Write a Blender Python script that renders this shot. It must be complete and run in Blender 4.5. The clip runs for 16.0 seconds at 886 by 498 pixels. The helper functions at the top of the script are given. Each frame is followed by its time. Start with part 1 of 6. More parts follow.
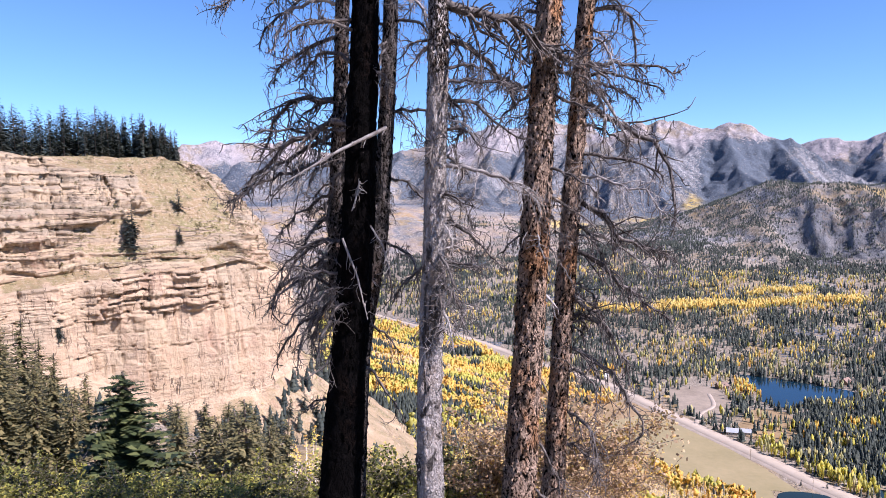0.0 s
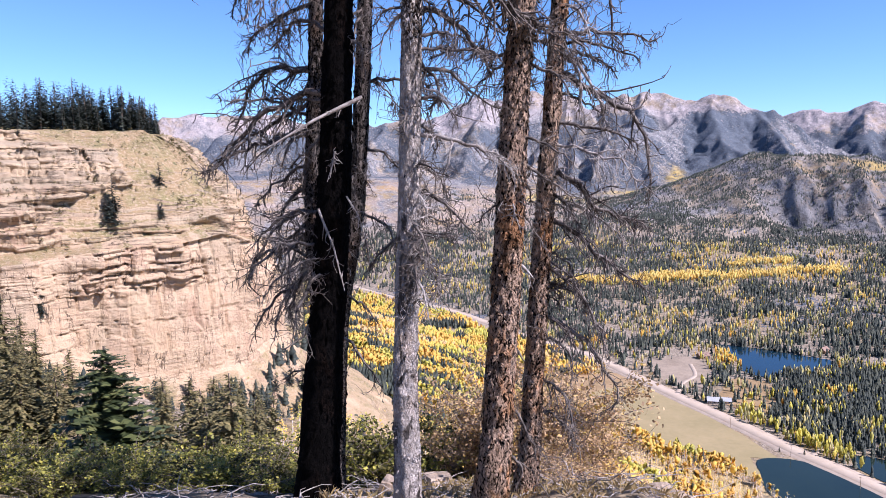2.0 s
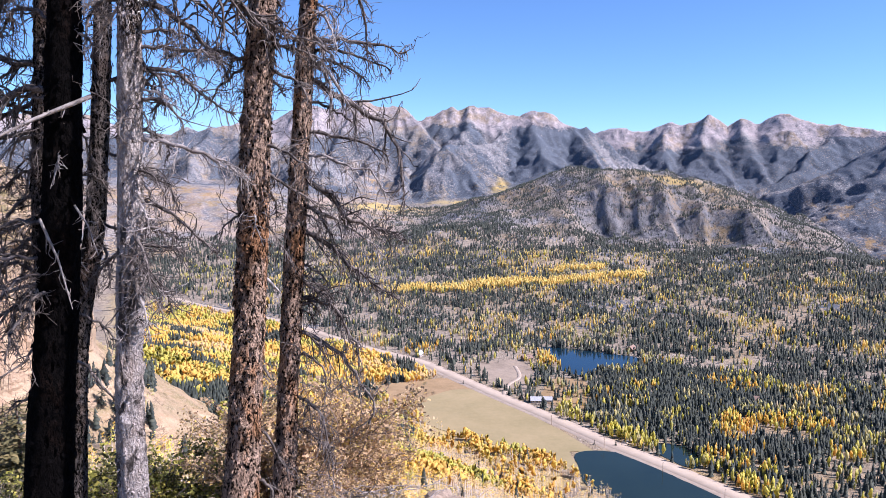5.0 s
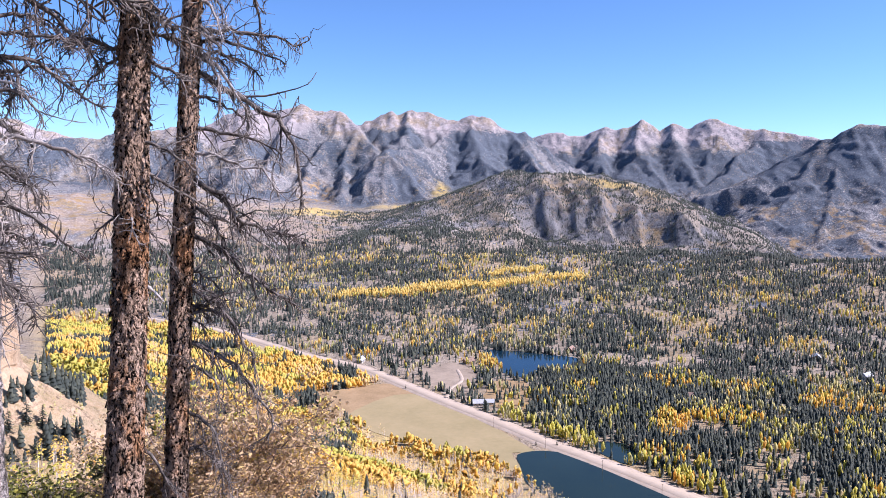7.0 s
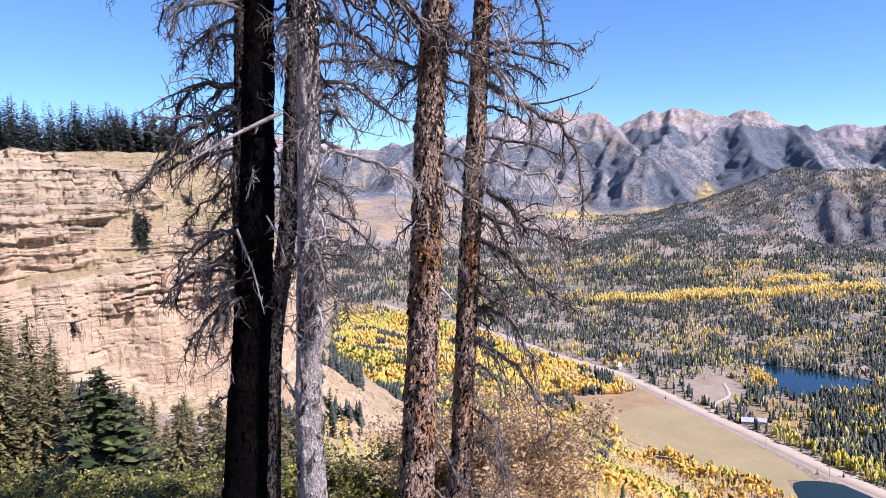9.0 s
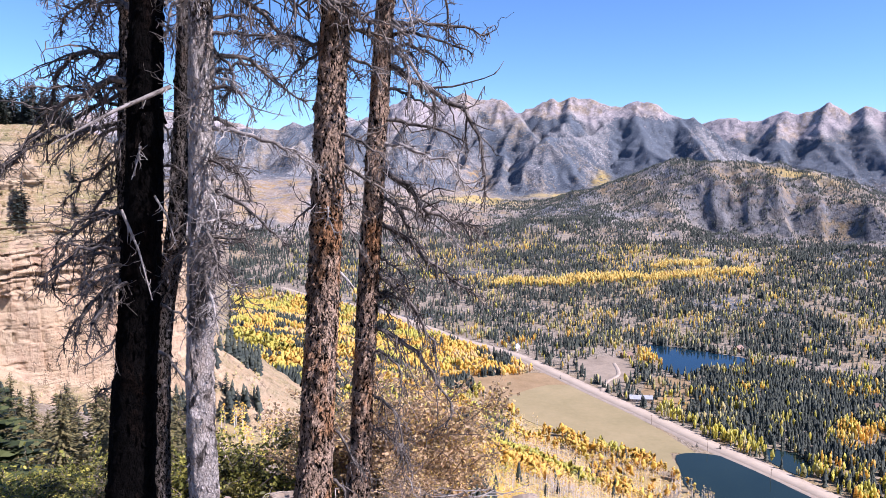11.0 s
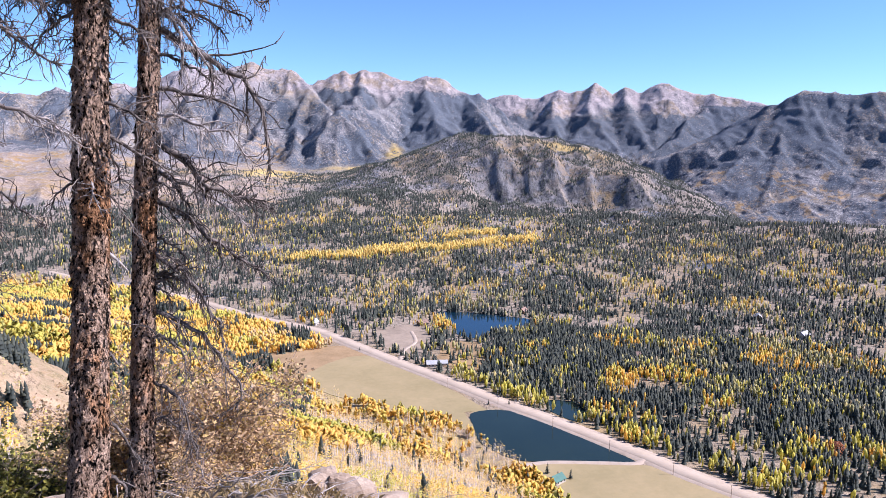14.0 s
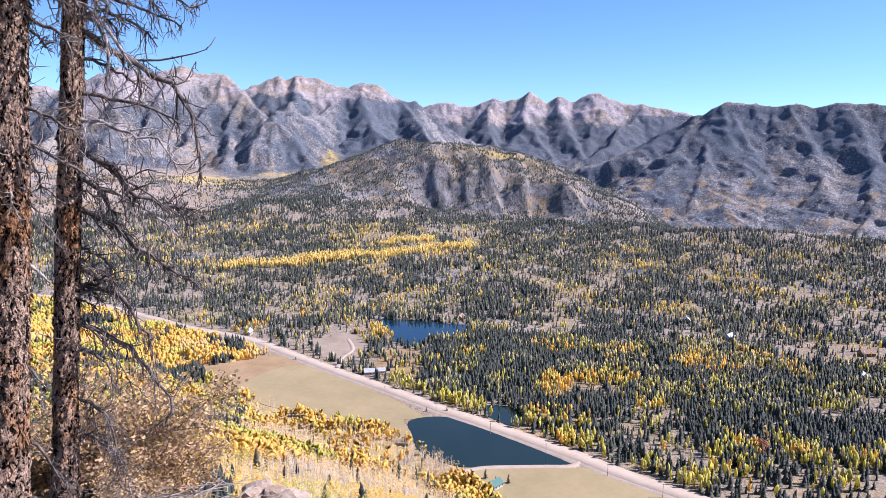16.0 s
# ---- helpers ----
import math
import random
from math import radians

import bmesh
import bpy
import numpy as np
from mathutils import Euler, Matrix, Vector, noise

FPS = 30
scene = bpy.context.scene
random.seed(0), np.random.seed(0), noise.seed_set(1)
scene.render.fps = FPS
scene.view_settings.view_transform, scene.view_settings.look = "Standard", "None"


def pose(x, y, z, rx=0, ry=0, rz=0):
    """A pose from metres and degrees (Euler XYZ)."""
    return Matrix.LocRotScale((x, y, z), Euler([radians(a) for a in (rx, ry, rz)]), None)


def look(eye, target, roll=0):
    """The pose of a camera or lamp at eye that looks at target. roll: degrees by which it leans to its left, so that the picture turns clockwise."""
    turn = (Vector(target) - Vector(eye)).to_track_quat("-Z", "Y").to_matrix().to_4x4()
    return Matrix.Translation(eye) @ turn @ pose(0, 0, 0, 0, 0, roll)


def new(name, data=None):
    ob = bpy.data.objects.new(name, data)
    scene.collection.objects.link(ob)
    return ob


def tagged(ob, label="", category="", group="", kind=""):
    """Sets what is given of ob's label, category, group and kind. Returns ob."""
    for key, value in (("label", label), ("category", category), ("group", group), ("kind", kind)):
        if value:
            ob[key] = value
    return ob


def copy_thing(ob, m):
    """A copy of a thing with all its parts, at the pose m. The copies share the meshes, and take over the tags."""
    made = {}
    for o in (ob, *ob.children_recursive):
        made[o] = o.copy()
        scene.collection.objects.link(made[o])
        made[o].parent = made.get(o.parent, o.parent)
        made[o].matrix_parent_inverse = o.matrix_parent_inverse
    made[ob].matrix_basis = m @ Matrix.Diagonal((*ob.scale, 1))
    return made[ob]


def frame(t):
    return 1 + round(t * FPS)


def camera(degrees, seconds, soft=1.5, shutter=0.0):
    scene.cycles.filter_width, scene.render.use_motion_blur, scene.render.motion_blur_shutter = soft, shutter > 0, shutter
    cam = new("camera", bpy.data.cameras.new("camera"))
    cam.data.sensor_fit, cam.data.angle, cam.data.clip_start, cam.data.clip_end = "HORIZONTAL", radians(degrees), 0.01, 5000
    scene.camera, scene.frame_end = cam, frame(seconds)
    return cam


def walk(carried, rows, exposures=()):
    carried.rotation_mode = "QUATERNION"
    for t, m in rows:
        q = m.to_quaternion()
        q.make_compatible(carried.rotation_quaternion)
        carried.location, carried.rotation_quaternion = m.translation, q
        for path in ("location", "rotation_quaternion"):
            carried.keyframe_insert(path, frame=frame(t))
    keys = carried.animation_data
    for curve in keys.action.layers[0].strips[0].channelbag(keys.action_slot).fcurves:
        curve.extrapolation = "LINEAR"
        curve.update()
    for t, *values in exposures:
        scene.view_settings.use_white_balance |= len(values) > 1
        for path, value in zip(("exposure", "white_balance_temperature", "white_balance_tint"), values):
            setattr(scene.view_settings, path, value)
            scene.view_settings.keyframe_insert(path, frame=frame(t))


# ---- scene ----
cam = camera(63.0, 16.0, soft=0.8)
PATH = [
    (0, (-0.126, 0.316, 2.041), (-0.138, 2.31, 1.882), -0.4),
    (0.5, (-0.183, 0.332, 2.024), (-0.259, 2.323, 1.844), -0.4),
    (1, (-0.169, 0.316, 2.02), (-0.261, 2.304, 1.816), -0.6),
    (1.5, (-0.132, 0.313, 2.015), (-0.189, 2.3, 1.791), -0.6),
    (2, (-0.046, 0.313, 2.011), (-0.016, 2.299, 1.778), -0.6),
    (2.5, (0.059, 0.268, 1.999), (0.205, 2.249, 1.765), -0.4),
    (3, (0.185, 0.198, 1.995), (0.447, 2.167, 1.759), -0.1),
    (3.5, (0.285, 0.359, 1.98), (0.624, 2.315, 1.743), 0.2),
    (4, (0.475, 0.377, 2.01), (0.866, 2.324, 1.775), 0.3),
    (4.5, (0.674, 0.301, 2.034), (1.112, 2.24, 1.811), 0.4),
    (5, (0.742, 0.407, 2.019), (1.229, 2.336, 1.81), 0.5),
    (7.5, (1.216, 0.64, 1.969), (1.869, 2.521, 1.773), 0.2),
    (8, (1.119, 0.683, 1.978), (1.512, 2.634, 1.781), -0.2),
    (8.5, (1.002, 0.675, 1.982), (1.086, 2.665, 1.797), -0.9),
    (8.7, (0.966, 0.664, 1.984), (0.913, 2.655, 1.803), -1.1),
    (11, (0.975, 0.768, 1.991), (1.196, 2.742, 1.761), 0.3),
    (11.5, (0.99, 0.766, 1.99), (1.333, 2.721, 1.746), 0.4),
    (12, (1.001, 0.781, 1.982), (1.441, 2.716, 1.726), 0.5),
    (12.5, (1.009, 0.764, 1.989), (1.529, 2.677, 1.724), 0.5),
    (13, (1.021, 0.761, 1.994), (1.627, 2.646, 1.718), 0.6),
    (13.5, (1.044, 0.763, 1.999), (1.726, 2.621, 1.711), 0.7),
    (14, (1.047, 0.755, 1.998), (1.806, 2.581, 1.7), 0.8),
    (14.5, (1.041, 0.775, 2.008), (1.866, 2.572, 1.705), 1.0),
    (15, (1.056, 0.759, 2.004), (1.926, 2.535, 1.705), 1.1),
    (15.5, (1.055, 0.733, 2.01), (1.954, 2.495, 1.72), 1.2),
    (16, (1.05, 0.731, 2.015), (1.967, 2.486, 1.739), 1.2),
]
walk(cam, [(t, look(eye, target, roll)) for t, eye, target, roll in PATH], exposures=((0, 0.94, 5770, 26), (16, 0.94, 5770, 26)))

# ---- light ----
SUN_AZ, SUN_EL = 116.0, 44.0
world = bpy.data.worlds.new("world")
scene.world = world
world.use_nodes = True
wn = world.node_tree.nodes
sky = wn.new("ShaderNodeTexSky")
sky.sky_type, sky.sun_disc = "NISHITA", False
sky.sun_elevation, sky.sun_rotation = radians(SUN_EL), radians(SUN_AZ)
sky.altitude, sky.air_density, sky.dust_density, sky.ozone_density = 2800.0, 1.0, 0.0, 5.0
wn["Background"].inputs["Strength"].default_value = 0.095
clear = wn.new("ShaderNodeMix")
clear.data_type, clear.blend_type = "RGBA", "MULTIPLY"
clear.inputs[0].default_value, clear.inputs[7].default_value = 1.0, (0.84, 0.985, 1.0, 1.0)
world.node_tree.links.new(sky.outputs["Color"], clear.inputs[6])
world.node_tree.links.new(clear.outputs[2], wn["Background"].inputs["Color"])
sun_data = bpy.data.lights.new("sun", "SUN")
sun_data.energy, sun_data.angle, sun_data.color = 5.0, radians(0.5), (1.0, 0.93, 0.84)
sun = new("sun", sun_data)
a, e = radians(SUN_AZ), radians(SUN_EL)
sun.matrix_world = look((900 * math.sin(a) * math.cos(e), 900 * math.cos(a) * math.cos(e), 900 * math.sin(e)), (0, 0, 0))


# ---- materials ----
class Nodes:
    """Short hand for a node tree with one Principled shader."""

    def __init__(self, name, rough=0.9, spec=0.2):
        self.mat = bpy.data.materials.new(name)
        self.mat.use_nodes = True
        self.t = self.mat.node_tree
        self.bsdf = self.t.nodes["Principled BSDF"]
        self.bsdf.inputs["Roughness"].default_value = rough
        self.bsdf.inputs["Specular IOR Level"].default_value = spec

    def node(self, kind, **inputs):
        n = self.t.nodes.new(kind)
        for k, v in inputs.items():
            self.put(n.inputs[k.replace("_", " ")], v)
        return n

    def put(self, socket, v):
        if isinstance(v, bpy.types.NodeSocket):
            self.t.links.new(v, socket)
        elif isinstance(v, tuple) and len(v) == 3 and socket.type == "RGBA":
            socket.default_value = (*v, 1.0)
        else:
            socket.default_value = v

    def coords(self, scale=(1, 1, 1)):
        g = self.node("ShaderNodeNewGeometry")
        m = self.node("ShaderNodeMapping")
        self.put(m.inputs["Vector"], g.outputs["Position"])
        m.inputs["Scale"].default_value = scale
        return m.outputs["Vector"]

    def local(self, scale=(1, 1, 1)):
        g = self.node("ShaderNodeTexCoord")
        m = self.node("ShaderNodeMapping")
        self.put(m.inputs["Vector"], g.outputs["Object"])
        m.inputs["Scale"].default_value = scale
        return m.outputs["Vector"]

    def noise(self, vec, scale, detail=4.0, rough=0.6, dist=0.0):
        n = self.node("ShaderNodeTexNoise", Scale=scale, Detail=detail, Roughness=rough, Distortion=dist)
        self.put(n.inputs["Vector"], vec)
        return n.outputs["Fac"]

    def step(self, v, lo, hi):
        n = self.node("ShaderNodeMapRange")
        self.put(n.inputs["Value"], v)
        n.inputs["From Min"].default_value, n.inputs["From Max"].default_value = lo, hi
        return n.outputs["Result"]

    def math(self, op, a, b=0.0):
        n = self.node("ShaderNodeMath")
        n.operation = op
        self.put(n.inputs[0], a)
        self.put(n.inputs[1], b)
        return n.outputs[0]

    def mix(self, fac, a, b):
        n = self.node("ShaderNodeMix")
        n.data_type = "RGBA"
        self.put(n.inputs[0], fac)
        self.put(n.inputs[6], a)
        self.put(n.inputs[7], b)
        return n.outputs[2]

    def ramp(self, fac, *stops):
        n = self.node("ShaderNodeValToRGB")
        self.put(n.inputs["Fac"], fac)
        while len(n.color_ramp.elements) < len(stops):
            n.color_ramp.elements.new(0.5)
        for el, (p, c) in zip(n.color_ramp.elements, stops):
            el.position, el.color = p, (*c, 1.0)
        return n.outputs["Color"]

    def attr(self, name):
        n = self.node("ShaderNodeAttribute")
        n.attribute_name = name
        return n.outputs["Fac"]

    def up(self):
        g = self.node("ShaderNodeNewGeometry")
        s = self.node("ShaderNodeSeparateXYZ")
        self.put(s.inputs[0], g.outputs["Normal"])
        return s.outputs["Z"]

    def height(self):
        g = self.node("ShaderNodeNewGeometry")
        s = self.node("ShaderNodeSeparateXYZ")
        self.put(s.inputs[0], g.outputs["Position"])
        return s.outputs["Z"]

    def island(self):
        return self.node("ShaderNodeNewGeometry").outputs["Random Per Island"]

    def bump(self, h, strength, distance):
        n = self.node("ShaderNodeBump", Strength=strength, Distance=distance)
        self.put(n.inputs["Height"], h)
        self.put(self.bsdf.inputs["Normal"], n.outputs["Normal"])

    def done(self, color):
        self.put(self.bsdf.inputs["Base Color"], color)
        return self.mat


def make_terrain_mat():
    m = Nodes("mountain_ground", 0.95, 0.1)
    p = m.coords()
    mid = m.noise(p, 0.03, 6, 0.65)
    fine = m.noise(p, 0.16, 5, 0.7)
    tree = m.noise(p, 0.11, 3, 0.75)
    tiny = m.noise(p, 2.5, 4, 0.7)
    streak = m.noise(m.coords((1, 1, 0.12)), 0.05, 6, 0.7)
    soil = m.mix(m.step(mid, 0.40, 0.60), (0.19, 0.155, 0.12), (0.30, 0.25, 0.20))
    soil = m.mix(m.step(fine, 0.48, 0.60), soil, (0.38, 0.32, 0.265))
    soil = m.mix(m.step(tiny, 0.47, 0.62), soil, (0.25, 0.205, 0.14))
    soil = m.mix(m.attr("tan"), soil, m.mix(m.step(fine, 0.42, 0.6), (0.29, 0.22, 0.17), (0.42, 0.325, 0.26)))
    grass = m.mix(m.step(fine, 0.4, 0.6), (0.24, 0.17, 0.07), (0.33, 0.22, 0.09))
    # bare upper slopes: pale pink-tan scree between grey crags
    scree = m.mix(m.step(mid, 0.40, 0.62), (0.37, 0.32, 0.31), (0.27, 0.245, 0.25))
    crag = m.mix(m.step(fine, 0.42, 0.60), (0.13, 0.125, 0.135), (0.27, 0.25, 0.25))
    rock = m.mix(m.step(m.math("ADD", m.math("MULTIPLY", m.attr("rib"), 0.45), m.math("MULTIPLY", streak, 0.9)), 0.64, 0.76), scree, crag)
    low = m.mix(m.step(mid, 0.42, 0.58), (0.13, 0.134, 0.145), (0.215, 0.207, 0.205))
    low = m.mix(m.step(fine, 0.53, 0.60), low, (0.36, 0.345, 0.335))
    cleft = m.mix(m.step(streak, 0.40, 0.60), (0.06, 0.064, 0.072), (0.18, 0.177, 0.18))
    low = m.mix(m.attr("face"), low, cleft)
    rock = m.mix(m.attr("high"), low, rock)
    base = m.mix(m.attr("rocky"), soil, rock)
    base = m.mix(m.math("MULTIPLY", m.attr("dry"), m.step(mid, 0.40, 0.60)), base, grass)
    # spruce cover, with the blue of distance haze mixed into its colour
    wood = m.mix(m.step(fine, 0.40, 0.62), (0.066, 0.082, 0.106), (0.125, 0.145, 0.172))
    cover = m.math("ADD", m.math("MULTIPLY", tree, 0.8), m.math("MULTIPLY", mid, 0.2))
    speck = m.step(m.math("ADD", cover, m.math("MULTIPLY", m.math("SUBTRACT", m.attr("wooded"), 0.5), 0.55)), 0.485, 0.515)
    grit = m.noise(p, 0.085, 6, 0.8)
    base = m.mix(m.math("MULTIPLY", m.step(grit, 0.55, 0.59), m.math("MULTIPLY", m.attr("relief"), 0.75)), base, m.mix(m.attr("high"), (0.34, 0.33, 0.33), (0.46, 0.41, 0.40)))
    base = m.mix(m.math("MULTIPLY", m.step(grit, 0.43, 0.39), m.math("MULTIPLY", m.attr("relief"), 0.75)), base, (0.105, 0.105, 0.115))
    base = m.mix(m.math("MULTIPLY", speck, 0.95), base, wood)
    gold = m.mix(m.step(fine, 0.4, 0.6), (0.46, 0.27, 0.06), (0.28, 0.18, 0.08))
    spots = m.math("MULTIPLY", m.attr("golden"), m.step(m.math("ADD", mid, m.math("MULTIPLY", fine, 0.4)), 0.68, 0.74))
    base = m.mix(spots, base, gold)
    lea = m.mix(m.step(fine, 0.42, 0.6), (0.50, 0.355, 0.15), (0.40, 0.325, 0.13))
    base = m.mix(m.math("MULTIPLY", m.attr("lea"), m.step(m.math("ADD", mid, m.math("MULTIPLY", fine, 0.5)), 0.62, 0.74)), base, lea)
    ribs = m.node("ShaderNodeTexNoise", Scale=0.014, Detail=9.0, Roughness=0.62, Distortion=0.3)
    ribs.noise_type = "RIDGED_MULTIFRACTAL"
    m.put(ribs.inputs["Vector"], p)
    hill = m.math("MULTIPLY", m.math("MULTIPLY", ribs.outputs["Fac"], m.attr("relief")), 9.0)
    hill = m.math("ADD", hill, m.math("MULTIPLY", m.math("MULTIPLY", speck, m.attr("relief")), 3.5))
    m.bump(m.math("ADD", m.math("MULTIPLY", fine, 3.0), m.math("ADD", hill, m.math("MULTIPLY", tiny, 0.06))), 1.0, 1.0)
    return m.done(base)


def make_cliff_mat():
    m = Nodes("sandstone", 0.92, 0.15)
    z = m.coords((0.02, 0.02, 0.55))
    band = m.noise(z, 1.0, 5, 0.6, 0.4)
    stain = m.noise(m.coords((0.35, 0.35, 0.035)), 1.0, 5, 0.65)
    fine = m.noise(m.coords(), 0.9, 6, 0.7)
    big = m.noise(m.coords(), 0.035, 3)
    c = m.ramp(band, (0.30, (0.40, 0.275, 0.165)), (0.43, (0.50, 0.355, 0.22)), (0.52, (0.44, 0.31, 0.205)), (0.62, (0.52, 0.40, 0.255)), (0.75, (0.42, 0.325, 0.215)))
    massive = m.mix(m.step(m.noise(m.coords((1, 1, 0.4)), 0.07, 5, 0.65), 0.4, 0.62), (0.50, 0.37, 0.255), (0.45, 0.32, 0.205))
    c = m.mix(m.math("MULTIPLY", m.attr("wall"), 0.75), c, massive)
    c = m.mix(m.math("MULTIPLY", m.step(stain, 0.5, 0.72), 0.55), c, (0.454, 0.364, 0.242))
    c = m.mix(m.math("MULTIPLY", m.step(stain, 0.46, 0.3), 0.5), c, (0.312, 0.177, 0.103))
    c = m.mix(m.math("MULTIPLY", m.step(big, 0.5, 0.65), 0.35), c, (0.328, 0.275, 0.188))
    c = m.mix(m.math("MULTIPLY", m.step(fine, 0.5, 0.8), 0.35), c, (0.257, 0.193, 0.121))
    upper = m.step(m.math("ADD", m.height(), m.math("MULTIPLY", big, 24.0)), -22.0, 4.0)
    c = m.mix(m.math("MULTIPLY", upper, 0.7), c, m.mix(m.step(band, 0.4, 0.6), (0.43, 0.335, 0.225), (0.28, 0.235, 0.175)))
    seam = m.noise(m.coords((0.045, 0.045, 0.75)), 1.0, 4, 0.6, 0.3)
    joint = m.noise(m.coords((0.22, 0.22, 0.028)), 1.0, 3, 0.55)
    patchy = m.step(m.noise(m.coords(), 0.06, 4, 0.65), 0.44, 0.58)
    # bedding seams and joints, with the shadow in their gaps painted dark
    seams = m.math("MULTIPLY", m.step(m.math("ABSOLUTE", m.math("SUBTRACT", seam, 0.5)), 0.026, 0.010), m.step(m.attr("wall"), 1.5, 0.0))
    joints = m.math("MULTIPLY", m.step(m.math("ABSOLUTE", m.math("SUBTRACT", joint, 0.5)), 0.014, 0.005), m.step(m.attr("wall"), -0.5, 1.0))
    lines = m.math("MULTIPLY", m.math("MAXIMUM", seams, joints), patchy)
    c = m.mix(m.math("MULTIPLY", lines, 0.8), c, (0.085, 0.060, 0.045))
    c = m.mix(m.math("MULTIPLY", m.step(m.noise(m.coords((1, 1, 0.5)), 0.09, 5, 0.7), 0.56, 0.66), 0.4), c, (0.36, 0.215, 0.15))
    turf = m.mix(m.step(m.noise(m.coords(), 0.12, 5, 0.7), 0.42, 0.6), (0.30, 0.215, 0.12), (0.235, 0.20, 0.095))
    turf = m.mix(m.step(m.noise(m.coords(), 0.8, 4, 0.7), 0.5, 0.62), turf, (0.37, 0.285, 0.19))
    turf = m.mix(m.step(m.noise(m.coords(), 0.35, 4, 0.75), 0.58, 0.66), turf, (0.13, 0.12, 0.06))
    flat = m.step(m.math("ADD", m.math("ADD", m.up(), m.math("MULTIPLY", fine, 0.3)), m.math("MULTIPLY", m.attr("turf"), 0.85)), 1.28, 1.42)
    c = m.mix(m.math("MULTIPLY", flat, m.attr("turf")), c, turf)
    m.bump(m.math("SUBTRACT", m.math("ADD", m.math("MULTIPLY", fine, 1.1), m.math("MULTIPLY", band, m.step(m.attr("wall"), 1.2, 0.0))), m.math("MULTIPLY", lines, 0.5)), 0.9, 0.8)
    return m.done(c)


def make_leaf_mat(name, stops, rough=0.7, trans=0.0, shade_scale=0.0, dense=0.5):
    m = Nodes(name, rough, 0.25)
    r = m.island()
    c = m.ramp(r, *stops)
    if shade_scale:
        # near-black clumps in the leaf colour stand in for self-shadow inside the foliage
        c = m.mix(m.step(m.noise(m.coords(), shade_scale, 3), 0.46, 0.56), c, m.mix(dense, c, (0.02, 0.02, 0.010)))
    if trans:
        t = m.node("ShaderNodeBsdfTranslucent")
        m.put(t.inputs["Color"], c)
        s = m.node("ShaderNodeMixShader")
        s.inputs[0].default_value = trans
        m.put(s.inputs[1], m.bsdf.outputs[0])
        m.put(s.inputs[2], t.outputs[0])
        m.put(m.t.nodes["Material Output"].inputs["Surface"], s.outputs[0])
    return m.done(c)


def make_bark_mat(name, dark, light, warm, amount, gap=0.46, char=0.0, rough_from=0.0):
    m = Nodes(name, 0.95, 0.04)
    v = m.local((1, 1, 0.5))
    big = m.noise(v, 4.0, 3, 0.6)
    plate = m.noise(v, 36.0, 4, 0.65, 0.8)
    scale = m.noise(m.local((1, 1, 0.6)), 75.0, 3, 0.6, 0.4)
    fine = m.noise(m.local((1, 1, 0.3)), 130.0, 3, 0.7)
    c = m.mix(m.step(scale, 0.35, 0.65), m.mix(0.45, light, dark), light)
    c = m.mix(m.math("MULTIPLY", m.step(big, 0.50, 0.60), amount), c, warm)
    gaps = m.math("MAXIMUM", m.step(plate, gap, gap - 0.05), m.math("MULTIPLY", m.step(scale, gap - 0.06, gap - 0.11), 0.8))
    c = m.mix(gaps, c, dark)
    c = m.mix(m.math("MULTIPLY", m.step(fine, 0.5, 0.7), 0.4), c, dark)
    if char:
        soot = m.noise(m.local((1, 1, 0.35)), 6.5, 5, 0.65, 0.6)
        c = m.mix(m.math("MULTIPLY", m.step(soot, 0.53, 0.58), char), c, dark)
    if rough_from:
        # the smooth lower stem gives way to dark scaly bark
        xyz = m.node("ShaderNodeSeparateXYZ")
        m.put(xyz.inputs[0], m.local())
        crust = m.step(m.math("ADD", xyz.outputs["Z"], m.math("MULTIPLY", big, 2.2)), rough_from + 0.7, rough_from + 1.5)
        scaly = m.mix(m.step(scale, 0.46, 0.54), dark, m.mix(m.step(plate, 0.48, 0.55), m.mix(0.75, warm, dark), light))
        c = m.mix(crust, c, scaly)
    m.bump(m.math("ADD", m.step(plate, 0.40, 0.56), m.math("MULTIPLY", scale, 0.7)), 1.0, 0.03)
    return m.done(c)


def make_plain(name, c1, c2, scale, rough=0.85, spec=0.2, detail=5, bump=0.0):
    m = Nodes(name, rough, spec)
    n = m.noise(m.coords(), scale, detail, 0.65)
    n2 = m.noise(m.coords(), scale * 9, 4, 0.65)
    c = m.mix(m.step(m.math("ADD", m.math("MULTIPLY", n, 0.7), m.math("MULTIPLY", n2, 0.3)), 0.38, 0.62), c1, c2)
    if bump:
        m.bump(n2, 0.6, bump)
    return m.done(c)


def make_water(name, c1, c2, rough, spec=0.5):
    m = Nodes(name, rough, spec)
    c = m.mix(m.step(m.noise(m.coords(), 0.012, 3), 0.35, 0.65), c1, c2)
    m.bump(m.noise(m.coords((1, 0.6, 1)), 0.5, 3), 0.15, 0.15)
    return m.done(c)


MAT_LAND = make_terrain_mat()
MAT_CLIFF = make_cliff_mat()
MAT_SPRUCE = make_leaf_mat("spruce_needles", ((0.0, (0.022, 0.029, 0.025)), (0.5, (0.039, 0.048, 0.040)), (1.0, (0.074, 0.082, 0.058))))
MAT_SPRUCE_NEAR = make_leaf_mat("spruce_boughs", ((0.0, (0.06, 0.058, 0.028)), (0.5, (0.15, 0.135, 0.06)), (1.0, (0.27, 0.22, 0.10))), 0.65, 0.28)
MAT_FIR = make_leaf_mat("fir_needles", ((0.0, (0.022, 0.032, 0.014)), (0.6, (0.055, 0.07, 0.026)), (1.0, (0.13, 0.14, 0.05))), 0.6, 0.15)
